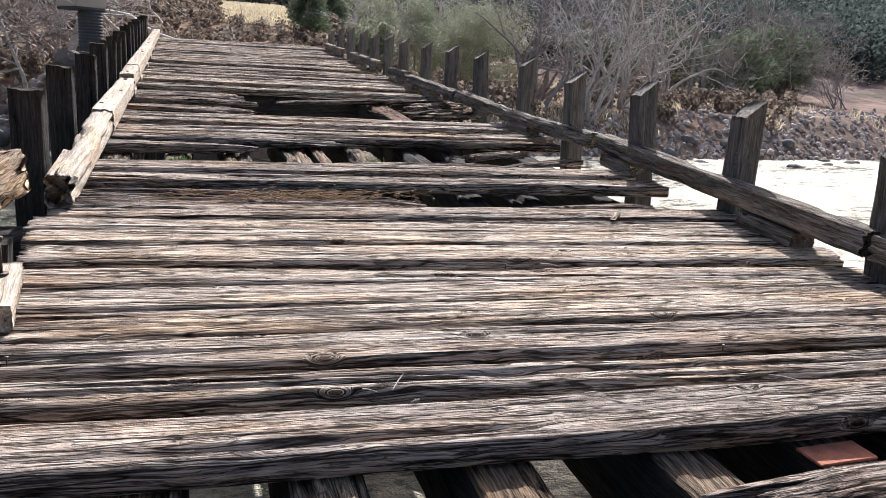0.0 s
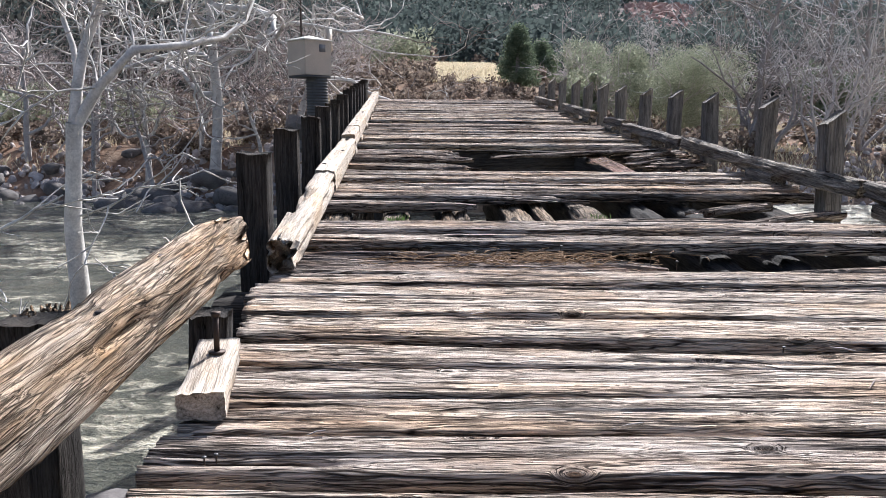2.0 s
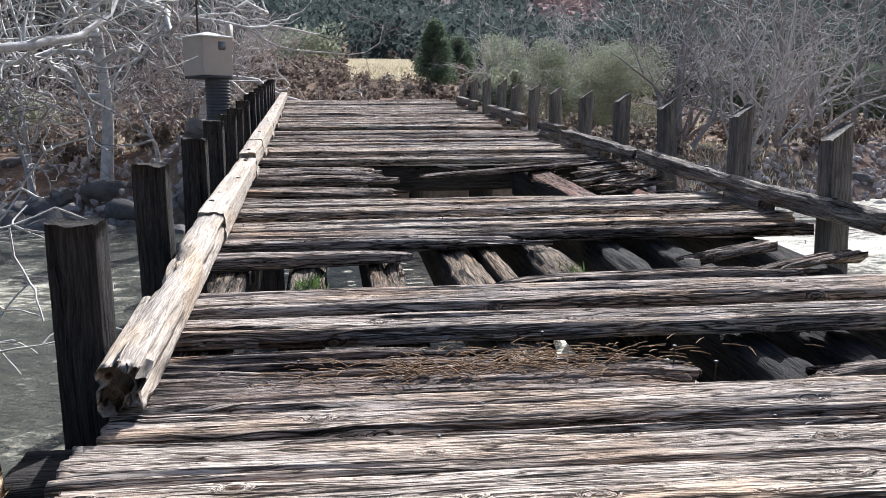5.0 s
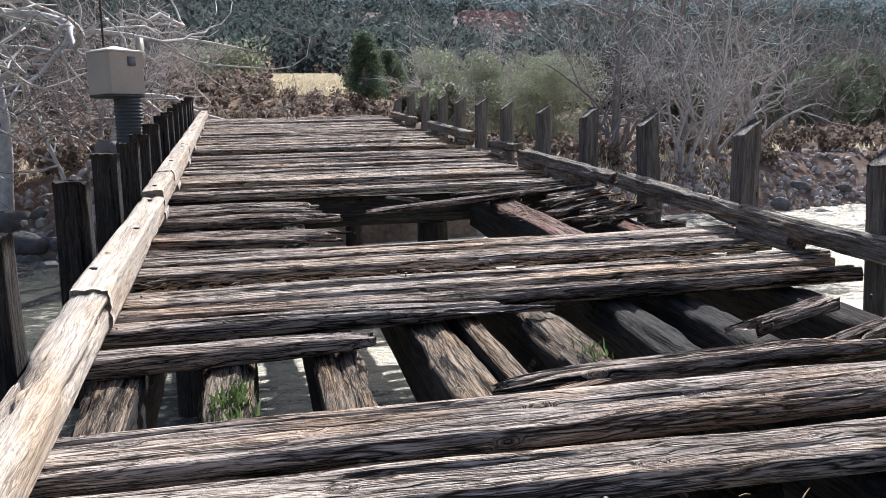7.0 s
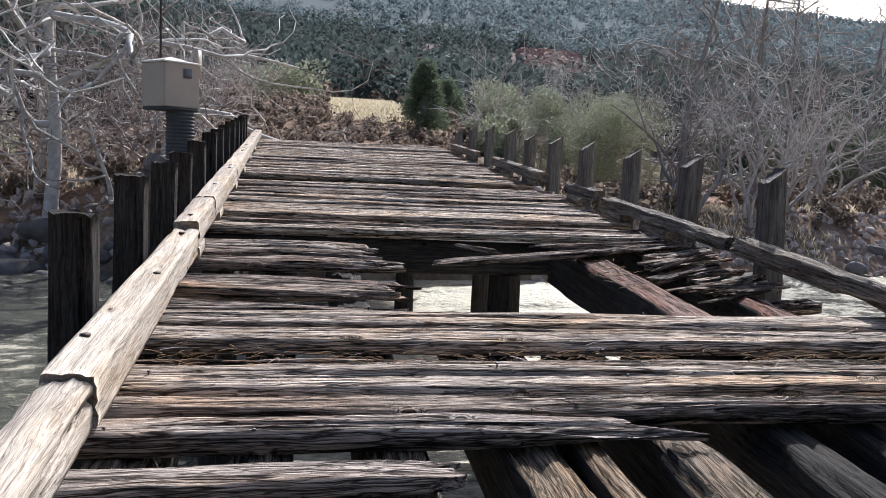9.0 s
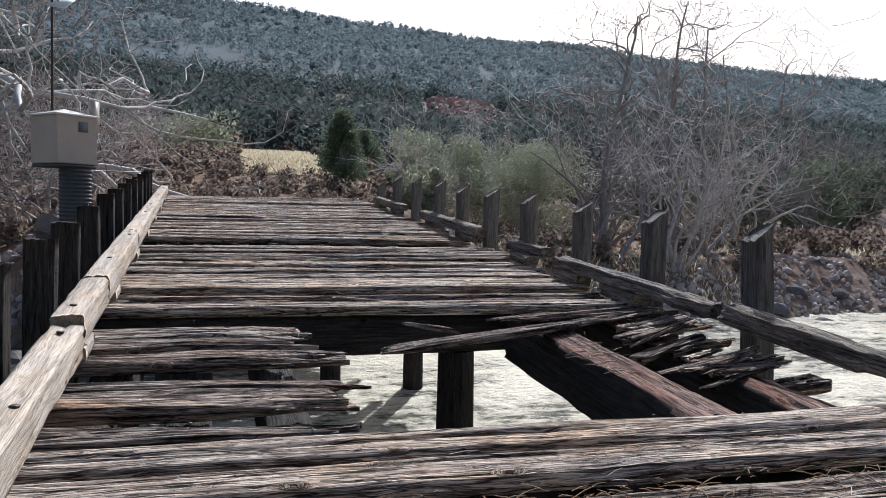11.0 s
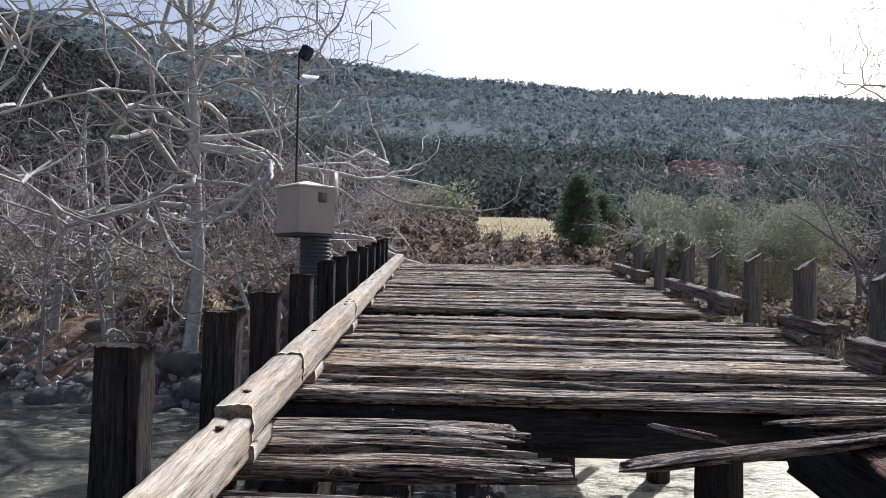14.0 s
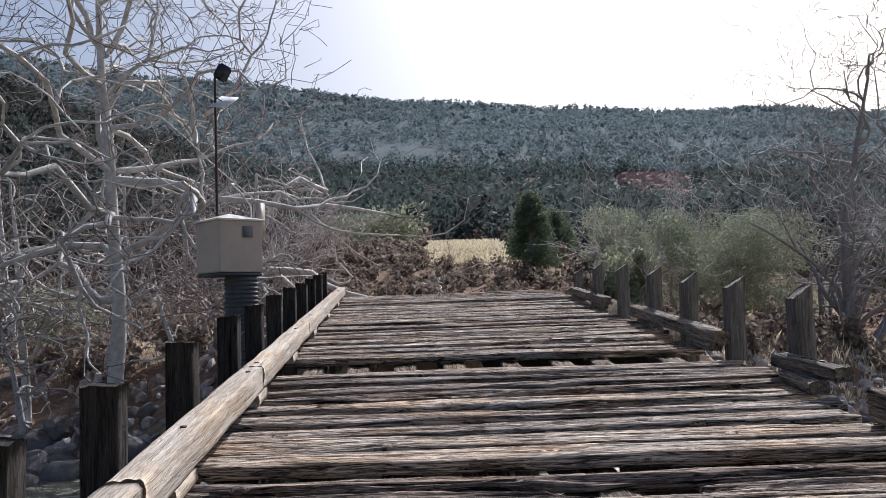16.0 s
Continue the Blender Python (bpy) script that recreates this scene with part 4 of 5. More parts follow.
# ---- trees ----
def bare_tree(name, label, place, height, radius, seed, trunk_mat, twig_mat, lean=(0, 0), depth=4, kids=5, first=0.25, limbs=9, spread=0.62, group="", lift=0.03, extra=()):
    rnd = random.Random(seed)
    p = Vector(place)
    t = thing(name, p, label, "tree", group)
    trunk, d = [(p - Vector((0, 0, 0.5)), radius * 1.25)], Vector((lean[0], lean[1], 1)).normalized()
    q, pts = p.copy(), []
    n = 12
    for i in range(n):
        d = (d + Vector((rnd.gauss(0, 0.07), rnd.gauss(0, 0.07), 0.05))).normalized()
        q = q + d * height * 0.72 / n
        r = radius * (1 - 0.75 * (i + 1) / n)
        trunk.append((q.copy(), r))
        pts.append((q.copy(), d.copy(), r, (i + 1) / n))
    part("trunk", tubes([trunk], 10), trunk_mat, t)
    lines = []
    for i in range(limbs):
        f = first + (1 - first) * (i + rnd.random() * 0.6) / limbs
        b = pts[min(n - 1, int(f * n))]
        w = rnd.uniform(0, 2 * math.pi)
        side = Vector((math.cos(w), math.sin(w), rnd.uniform(-0.05, 0.7))).normalized()
        grow(rnd, lines, b[0], side, height * rnd.uniform(0.3, 0.48) * (1.15 - 0.5 * f), max(0.02, b[2] * 0.68), depth - 1, spread, lift, kids, 0.44)
    for a, dirn, length, r in extra:
        grow(rnd, lines, Vector(a), Vector(dirn).normalized(), length, r, depth - 1, 0.5, 0.01, kids, 0.42)
    thick = [l for l in lines if l[0][1] > 0.02]
    thin = [l for l in lines if l[0][1] <= 0.02 and rnd.random() < 0.32]
    crown = part("crown", tubes(thick, 6), trunk_mat, t, "pale crooked bare limbs")
    if thin:
        part("twig_crown", tubes(thin, 3), twig_mat, crown, "fine bare twigs")
    return t


def gz(x, y):
    return float(ground_z(x, y))


WT = "white-barked bare sycamore tree on the river bank"
bare_tree("sycamore_tree", "tall white-barked bare sycamore beside the gauge shelter", (-6.5, 27.9, gz(-6.5, 27.9)), 17.0, 0.2, 1, BARK, BROWN, (0.0, 0.0), 4, 5, 0.24, 22, 0.62,
          extra=[((-6.3, 27.9, 4.9), (0.9, -0.1, 0.35), 5.5, 0.13), ((-6.3, 27.7, 4.0), (1, 0.1, -0.1), 4.5, 0.06), ((-6.45, 27.9, 8.0), (0.6, 0, 0.75), 6.5, 0.07), ((-6.5, 27.9, 7.9), (-0.9, 0, 0.35), 5.0, 0.08), ((-6.5, 27.9, 5.4), (-0.6, 0, 0.75), 5.5, 0.08), ((-4.4, 27.8, 5.7), (0.1, 0, 1), 2.8, 0.07), ((-4.2, 27.8, 6.4), (0.75, 0, 0.6), 6.0, 0.05), ((-6.5, 27.8, 4.4), (-1, -0.1, 0.1), 4.5, 0.06)])
bare_tree("sycamore_tree", "low white bare sycamore with limbs reaching over the road", (-3.9, 29.6, gz(-3.9, 29.6)), 6.0, 0.15, 2, BARK, PALE_GREY, (0.15, 0.05), 4, 5, 0.3, 8, 0.62,
          extra=[((-3.6, 29.5, 2.6), (1, -0.1, 0.12), 5.2, 0.11), ((-3.5, 29.4, 3.3), (1, 0.0, 0.35), 5.2, 0.10), ((-3.4, 29.4, 3.0), (1, -0.25, -0.05), 4.4, 0.085)])
for i, (x, y, h, r) in enumerate(((-9.2, 29.6, 8.5, .12), (-11.8, 31.5, 9.5, .15), (-14.5, 32.0, 8.0, .13), (-8.2, 34.0, 9.5, .14), (-17.5, 33.5, 9.0, .14), (-5.6, 33.5, 7.0, .1), (-12.6, 36, 10, .14), (-21, 35.5, 9, .14), (-8.6, 28.2, 6.5, .09), (-5.0, 28.6, 4.5, .07), (-11.0, 29.2, 6.0, .08), (-4.6, 31.5, 5.5, .08), (-7.6, 30.8, 7.5, .1))):
    bare_tree("bare_tree", WT, (x, y, gz(x, y)), h, r, 10 + i, BARK if i % 3 == 0 else PALE_GREY, BROWN, (random.uniform(-.2, .2), random.uniform(-.1, .1)), 4, 4, 0.15, 11, 0.64, "bare trees beside the stony shore")
for i, (x, y, h, r) in enumerate(((14.7, 33.6, 13.0, .15), (18.0, 34.2, 13.5, .13), (19.6, 34.6, 12.5, .12), (21.3, 35.0, 11.5, .11), (24.5, 36.5, 11.5, .12), (21.5, 37.5, 7.0, .1), (24.5, 39.0, 8.0, .12), (28.5, 41.0, 8.5, .12), (33.0, 42.5, 8.0, .11))):
    bare_tree("bare_tree", "grey-brown bare tree with dense twigs near the gravel bar", (x, y, gz(x, y)), h, r, 40 + i, BARK_GREY if i < 5 else PALE_GREY, BROWN, (random.uniform(-.1, .1), random.uniform(-.1, .1)), 4 if i == 0 else 3, 5, 0.3 if i < 5 else 0.12, 14, 0.6, "bare trees by the gravel bar", 0.07)


def clump_tree(x, y, h, stems, seed, mat):
    """Many crooked stems from one foot, fanning out."""
    rnd = random.Random(seed)
    z = gz(x, y)
    t = thing("clump_tree", (x, y, z), "many-stemmed grey bare tree fanning out of one foot", "tree", "many-stemmed bare trees")
    ls = []
    for i in range(stems):
        w = rnd.uniform(0, 2 * math.pi)
        out = rnd.uniform(0.15, 0.85)
        p = Vector((x + math.cos(w) * 0.3, y + math.sin(w) * 0.3, z - 0.2))
        grow(rnd, ls, p, Vector((math.cos(w) * out, math.sin(w) * out, 1)).normalized(), h * rnd.uniform(0.6, 1.0) * 0.8, rnd.uniform(0.055, 0.11), 3, 0.55, 0.04, 4, 0.22)
    stem = part("trunk", tubes([l for l in ls if l[0][1] > 0.03], 6), mat, t, "crooked grey stems")
    part("twig_crown", tubes([l for l in ls if l[0][1] <= 0.03 and rnd.random() < 0.34], 3), SILVER, stem, "fine bare twigs")


for i, (x, y, h, k) in enumerate(((16.4, 31.5, 8.0, 9), (14.2, 32.2, 6.5, 6), (18.6, 33.5, 7.5, 7), (15.2, 35.5, 8.5, 7), (20.5, 34.5, 6.5, 6))):
    clump_tree(x, y, h, k, 300 + i, PALE_GREY if i % 2 == 0 else BARK_GREY)
bare_tree("bare_tree", "small pale white-limbed bare tree on the slope", (14.0, 47.0, gz(14.0, 47.0)), 6.5, 0.12, 77, BARK, BARK, (0, 0), 4, 6, 0.3, 9, 0.6)

# tree growing out of a fallen trunk in the water
rt = thing("leaning_tree", (-3.3, 9.0, -0.95), "pale smooth-barked young tree rising from a bent trunk in the water", "tree")
V = Vector
part("trunk", tubes([[(V((-5.6, 8.7, -1.9)), .2), (V((-4.85, 8.8, -1.35)), .16), (V((-4.45, 8.9, -1.12)), .14), (V((-4.0, 8.95, -1.02)), .12), (V((-3.55, 9.0, -0.97)), .12), (V((-3.34, 9.0, -0.9)), .13), (V((-3.33, 9.0, -0.6)), .1), (V((-3.36, 9.0, 0.1)), .088), (V((-3.3, 8.97, 0.7)), .08), (V((-3.25, 8.93, 1.15)), .085)]], 12), BARK, rt)
rl, rnd = [], random.Random(4)
for a, dirn, L, r in (((-3.25, 8.93, 1.15), (0.1, 0, 1), 3.4, .06), ((-3.27, 8.93, 1.0), (-0.12, 0, 1), 3.0, .04), ((-4.45, 8.9, -1.05), (-0.15, 0.0, 1), 2.6, .09), ((-3.32, 8.97, .2), (0.8, -.1, 0.3), 1.2, .015), ((-3.34, 8.97, -.3), (0.8, -.3, 0.2), 1.2, .014), ((-4.6, 8.8, 0.1), (0.8, 0, -0.2), 1.4, .03), ((-4.5, 8.8, -1.0), (0.6, -.6, 0.8), 1.0, .02)):
    grow(rnd, rl, V(a), V(dirn).normalized(), L, r, 2, 0.55, 0.03, 4, 0.16)
bent = [V((-3.25, 8.93, 1.1)), V((-3.0, 8.95, 1.5)), V((-2.65, 9.0, 1.88)), V((-2.25, 9.4, 1.97)), V((-1.95, 9.9, 2.1)), V((-1.8, 10.4, 2.35)), V((-1.75, 10.8, 2.7))]
rl.append([(q, .062 - .008 * i) for i, q in enumerate(bent)])
for i, q in enumerate(bent[1:]):
    for j in range(3):
        grow(rnd, rl, q, V((rnd.gauss(-.1, .5), rnd.gauss(.3, .5), rnd.gauss(.4, .5))).normalized(), rnd.uniform(.6, 1.5), .016, 2, .55, .02, 4, .2)
part("crown", tubes(rl, 8), BARK, rt, "white crooked limbs and twigs")


def leaves(rnd, count, place, size, shape):
    """Small leaf quads in a crown; shape(u) gives a point."""
    verts, faces = [], []
    for i in range(count):
        c = Vector(place) + shape(rnd)
        a = Vector((rnd.gauss(0, 1), rnd.gauss(0, 1), rnd.gauss(0, 1))).normalized()
        b = a.orthogonal().normalized()
        s = size * rnd.uniform(0.6, 1.4)
        k = len(verts)
        verts += [c - a * s, c + b * s * 0.5, c + a * s, c - b * s * 0.5]
        faces.append((k, k + 1, k + 2, k + 3))
    return verts, faces


def lumpy(rx, ry, rz, seed):
    r0 = random.Random(seed)
    lobes = [(Vector((r0.uniform(-.7, .7) * rx, r0.uniform(-.7, .7) * ry, r0.uniform(0.15, .8) * rz)), r0.uniform(.2, .36)) for _ in range(30)]

    def f(rnd):
        c, q = rnd.choice(lobes)
        d = Vector((rnd.gauss(0, 1), rnd.gauss(0, 1), rnd.gauss(0, 1))).normalized() * rnd.uniform(0.55, 1.05)
        k = q * 0.5 * (rx + ry)
        return c + Vector((d.x * k * 1.25, d.y * k * 1.25, max(d.z * k, -c.z)))
    return f


def bush(name, label, x, y, rx, ry, rz, count, size, seed, mat, stems=10):
    z = gz(x, y)
    b = thing(name, (x, y, z), label, "bush", "bushes on the far bank")
    rnd = random.Random(seed)
    ls = []
    for i in range(stems):
        grow(rnd, ls, Vector((x + rnd.uniform(-.4, .4) * rx, y + rnd.uniform(-.4, .4) * ry, z - 0.1)), Vector((rnd.uniform(-.6, .6), rnd.uniform(-.6, .6), 1)).normalized(), rz * 0.9, 0.04, 2, 0.5, 0.05, 4)
    part("branching", tubes(ls, 4), TWIG, b, "grey-brown stems")
    part("crown", leaves(rnd, count, (x, y, z), size, lumpy(rx, ry, rz, seed)), mat, b, smooth=False)


GB = "grey-green leafy bush beside the bridge end"
bush("bush", GB, 9.0, 36.0, 2.4, 2.0, 4.4, 26000, 0.048, 1, LEAF)
bush("bush", GB, 11.8, 37.6, 2.6, 2.0, 4.7, 26000, 0.048, 2, LEAF)
bush("bush", GB, 7.4, 34.0, 1.5, 1.2, 2.7, 12000, 0.045, 3, LEAF)
bush("bush", GB, 14.6, 39.8, 2.8, 2.0, 4.8, 20000, 0.052, 4, LEAF)
bush("bush", GB, 6.6, 30.6, 0.9, 0.9, 1.7, 6000, 0.08, 5, LEAF)
bush("bush", "low olive-green scrub by the field", -1.5, 55.0, 3.5, 2.0, 2.2, 4000, 0.14, 6, LEAF)
bush("bush", "low olive-green scrub beside the stony shore", -13.0, 39.0, 2.5, 2.0, 2.2, 4000, 0.12, 7, LEAF)
bush("bush", "low olive-green scrub beside the stony shore", -19.0, 42.0, 3.0, 2.0, 2.6, 4000, 0.12, 8, LEAF)
bush("bush", "dark green evergreen shrub by the gravel bar", 31.0, 44.0, 4.0, 3.0, 5.0, 8000, 0.15, 9, JUNIPER)
bush("bush", "dark green evergreen shrub by the gravel bar", 24.0, 46.0, 3.0, 3.0, 4.0, 6000, 0.15, 10, JUNIPER)
bush("bush", "dark green evergreen shrub by the gravel bar", 38.0, 47.0, 4.0, 3.0, 5.0, 7000, 0.16, 11, JUNIPER)


def juniper(x, y, h, r, seed, label):
    z = gz(x, y)
    t = thing("juniper_tree", (x, y, z), label, "tree", "junipers")
    part("trunk", tubes([[(Vector((x, y, z - .2)), .14), (Vector((x, y, z + h * .5)), .09), (Vector((x, y, z + h * .9)), .02)]], 8), BARK_GREY, t)
    rnd = random.Random(seed)
    tips = [(rnd.uniform(0, 2 * math.pi), rnd.uniform(0.05, 0.93)) for _ in range(90)]

    def f(rn):
        w, k = rn.choice(tips)
        out = r * (1 - k) ** 0.7 * rn.uniform(0.25, 1.0)
        return Vector((math.cos(w) * out + rn.gauss(0, .09), math.sin(w) * out + rn.gauss(0, .09), h * k + out * 0.35 + rn.gauss(0, .12)))
    part("crown", leaves(rnd, 20000, (x, y, z), 0.05, f), JUNIPER, t, "dark green foliage", smooth=False)


juniper(4.65, 34.8, 2.7, 1.0, 5, "dark green upright juniper beside the grassy field")
juniper(6.9, 42.5, 2.2, 1.2, 6, "small dark green juniper beside the field")

# ---- hillside woods ----
def woods(name, label, n, mat, place, size, quads, seed, leaf_size=0.0):
    """Many crowns of loose leaf sprays in one mesh; leaf_size grows with the distance up the hill."""
    r = np.random.default_rng(seed)
    V3, F = [], []
    count = 0
    for i in range(n):
        x, y = place(r)
        s = size(r, y)
        q = quads(y)
        wide = s * np.array([r.uniform(0.42, 0.66), r.uniform(0.42, 0.66), r.uniform(0.45, 0.75)])
        d = r.normal(size=(q, 3))
        d /= np.linalg.norm(d, axis=1)[:, None]
        c = d * r.uniform(0.4, 1.05, (q, 1)) * wide + np.array([x, y, gz(x, y) + s * 0.42])
        a = r.normal(size=(q, 3))
        a /= np.linalg.norm(a, axis=1)[:, None]
        b = np.cross(a, r.normal(size=(q, 3)))
        b /= np.linalg.norm(b, axis=1)[:, None]
        k = (leaf_size * (1 + y / 200) if leaf_size else s * 1.15 / math.sqrt(q)) * r.uniform(0.6, 1.4, (q, 1))
        V3.append(np.stack([c - a * k, c + b * k * .8, c + a * k, c - b * k * .8], 1).reshape(-1, 3))
        F.append(np.arange(count, count + 4 * q).reshape(-1, 4))
        count += 4 * q
    me = bpy.data.meshes.new(name)
    v, f = np.concatenate(V3), np.concatenate(F)
    me.vertices.add(len(v))
    me.vertices.foreach_set("co", v.ravel())
    me.loops.add(f.size)
    me.loops.foreach_set("vertex_index", f.ravel().astype(np.int32))
    me.polygons.add(len(f))
    me.polygons.foreach_set("loop_start", np.arange(0, f.size, 4, dtype=np.int32))
    me.update(calc_edges=True)
    me.materials.append(mat)
    tagged(new(name, me), label, "woods", kind="stuff")


def hill_spot(r):
    while True:
        y = 265 + 620 * r.random() ** 1.3
        x = r.uniform(-0.6, 1.08) * y
        if not (0.26 < (x - 1) / (y - 9) < 0.365 and 150 < y < 256) and vnoise(x * 0.02, y * 0.02) > r.random() * 0.55:
            return x, y


woods("hill_woods", "dark green juniper woods over the hillside, tinted blue-grey for haze", 7500, FOREST, hill_spot, lambda r, y: r.uniform(2.6, 6.4), lambda y: 48 if y < 400 else 26, 3, 0.2)


def valley_spot(r):
    while True:
        y = 60 + 260 * r.random() ** 1.25
        x = r.uniform(-0.6, 1.08) * y
        if not (0.26 < (x - 1) / (y - 9) < 0.365 and 150 < y < 256) and vnoise(x * 0.03 + 9, y * 0.03) > r.random() * (0.5 if x < 0.2 * y else 1.1):
            return x, y


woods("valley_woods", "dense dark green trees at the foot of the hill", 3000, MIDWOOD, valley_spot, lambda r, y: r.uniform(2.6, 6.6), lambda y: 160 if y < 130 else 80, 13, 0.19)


def ridge_spot(r):
    y = r.uniform(430, 900)
    return r.uniform(-0.6, 1.08) * y, y


woods("ridge_woods", "dark green juniper woods along the ridge, tinted blue-grey for haze", 5000, FOREST, ridge_spot, lambda r, y: r.uniform(2.5, 6.5), lambda y: 12, 14, 0.2)


def left_hill(r):
    y = r.uniform(60, 170)
    return r.uniform(-150, -25) * y / 110, y


woods("hill_woods", "dark green juniper woods on the near spur", 1500, SPUR, left_hill, lambda r, y: r.uniform(3.0, 6.5), lambda y: 100, 4, 0.2)


def scrub_spot(r):
    while True:
        y = r.uniform(29.5, 95)
        x = r.uniform(-0.75, 0.85) * y
        if not (0.5 < x < 6.5 and y < 58) and not (-2.5 < x < 9 and 36 < y < 58) and vnoise(x * 0.09 + 50, y * 0.09) > 0.36 and y > float(shore_y(x)) + 3:
            return x, y


woods("dry_scrub", "grey-brown dry scrub on the valley floor", 1300, SCRUB, scrub_spot, lambda r, y: r.uniform(0.4, 1.1) if y < 45 else r.uniform(0.7, 2.0), lambda y: 90, 6)

# thicket of bare shrubs: four kinds, repeated
KINDS = []
for k in range(4):
    rnd = random.Random(200 + k)
    ls = []
    for i in range(7):
        grow(rnd, ls, Vector((rnd.uniform(-.5, .5), rnd.uniform(-.5, .5), -0.1)), Vector((rnd.uniform(-.7, .7), rnd.uniform(-.7, .7), 1)).normalized(), 2.4, 0.035, 3, 0.5, 0.05, 4, 0.2)
    s = thing("bare_shrub", (0, 0, 0), "grey-brown leafless twiggy shrub", "shrub", "bare shrubs in the valley")
    part("branching", tubes(ls, 4), TWIG if k % 2 else BARK_GREY, s)
    KINDS.append(s)
rnd = random.Random(9)
spots = []
while len(spots) < 34:
    y = rnd.uniform(31.5, 68)
    x = rnd.uniform(-0.75, 0.95) * y
    if -2.5 < x < 13.5 and y < 60 or y < float(shore_y(x)) + 2.5 or (16 < x < 40 and y < 37):
        continue
    spots.append((x, y))
for i, (x, y) in enumerate(spots):
    m = Matrix.Translation((x, y, gz(x, y))) @ pose(0, 0, 0, 0, 0, rnd.uniform(0, 360)) @ Matrix.Scale(rnd.uniform(0.8, 1.9), 4)
    if i < 4:
        KINDS[i].matrix_basis = m
        for c in KINDS[i].children:
            c.matrix_parent_inverse = Matrix()
    else:
        o = copy_thing(KINDS[i % 4], m)
        o.matrix_basis = m

# ---- stones ----
def stone_bm(seed, sub=2):
    bm = bmesh.new()
    bmesh.ops.create_icosphere(bm, subdivisions=sub, radius=1.0)
    for v in bm.verts:
        n = noise.fractal(v.co * 1.1 + Vector((seed * 7.7, 0, 0)), 0.9, 2.0, 3)
        v.co *= 1 + 0.3 * n
        v.co.z *= 0.7
    return bm


ROCKS = []
for k in range(5):
    me = bpy.data.meshes.new("boulder")
    bm = stone_bm(k)
    bm.to_mesh(me)
    bm.free()
    me.materials.append(ROCK)
    me.polygons.foreach_set("use_smooth", [k % 2 == 0] * len(me.polygons))
    ROCKS.append(me)
rnd = random.Random(21)
for i in range(130):
    x = rnd.uniform(-24, -2.2) if i < 95 else rnd.uniform(5.5, 40)
    y = float(shore_y(x)) + rnd.gauss(0.3, 0.9)
    s = rnd.uniform(0.18, 0.62) if i < 95 else rnd.uniform(0.12, 0.34)
    ob = new("boulder", ROCKS[i % 5])
    ob.matrix_basis = Matrix.Translation((x, y, max(gz(x, y), WATER_Z - 0.15) + s * 0.15)) @ pose(0, 0, 0, rnd.uniform(-20, 20), rnd.uniform(-20, 20), rnd.uniform(0, 360)) @ Matrix.Diagonal((s * rnd.uniform(.8, 1.4), s, s, 1))
    tagged(ob, "rounded dark grey boulder at the water's edge", "boulder", "boulders along the shore")
ob = new("boulder", ROCKS[0])
ob.matrix_basis = Matrix.Translation((-5.3, 8.0, WATER_Z)) @ Matrix.Diagonal((0.8, 0.6, 0.75, 1))
tagged(ob, "dark wet rock beside the fallen trunk", "boulder", "boulders along the shore")
ob = new("boulder", ROCKS[2])
ob.matrix_basis = Matrix.Translation((-2.1, 6.2, WATER_Z)) @ Matrix.Diagonal((0.3, 0.2, 0.16, 1))
tagged(ob, "dark wet rock in the river", "boulder", "boulders along the shore")


def stones(name, label, n, spot, size, mat, seed):
    r = random.Random(seed)
    base = stone_bm(seed, 1)
    bv, bf = [v.co.copy() for v in base.verts], [[v.index for v in f.verts] for f in base.faces]
    base.free()
    verts, faces = [], []
    for i in range(n):
        x, y = spot(r)
        s = size(r)
        m = Matrix.Translation((x, y, gz(x, y) + s * 0.2)) @ pose(0, 0, 0, r.uniform(0, 360), r.uniform(0, 360), r.uniform(0, 360)) @ Matrix.Diagonal((s * r.uniform(.7, 1.4), s, s * r.uniform(.6, 1), 1))
        k = len(verts)
        verts += [m @ v for v in bv]
        faces += [tuple(k + j for j in f) for f in bf]
    tagged(part(name, (verts, faces), mat, smooth=False), label, "stones", kind="stuff")


def right_bar(r):
    x = r.uniform(6.5, 48)
    return x, float(shore_y(x)) + abs(r.gauss(0, 3.6)) - 0.8


def left_bar(r):
    x = r.uniform(-26, -2)
    return x, float(shore_y(x)) + abs(r.gauss(0, 2.2)) - 0.6


stones("cobbles", "grey and reddish river cobbles on the gravel bar", 2600, right_bar, lambda r: r.uniform(0.05, 0.2), COBBLE, 31)
stones("cobbles", "grey and reddish river cobbles beside the stony shore", 900, left_bar, lambda r: r.uniform(0.06, 0.22), COBBLE, 32)
stones("rubble", "reddish broken rock on the hillside outcrop", 1100, lambda r: (lambda y: (1 + (y - 9) * r.uniform(.275, .352), y))(r.uniform(170, 254)), lambda r: r.uniform(0.6, 2.2), REDROCK, 33)
stones("rubble", "small brown clods on the cut bank by the bridge end", 300, lambda r: (r.uniform(-3.5, 6.8), r.uniform(29.5, 38.5)), lambda r: r.uniform(0.02, 0.07), LITTER, 34)
woods("dry_brush", "brown dry brush on the cut bank by the bridge end", 420, SCRUB, lambda r: (lambda y: (r.uniform(-4.5, 5.0 if y < 36.3 else 1.2), y))(r.uniform(29.6, 41.0)), lambda r, y: r.uniform(0.15, 0.55), lambda y: 70, 8)
woods("dry_brush", "brown dry brush at the foot of the bushes", 160, SCRUB, lambda r: (r.uniform(5.8, 14.0), r.uniform(30.5, 37)), lambda r, y: r.uniform(0.3, 0.8), lambda y: 70, 9)

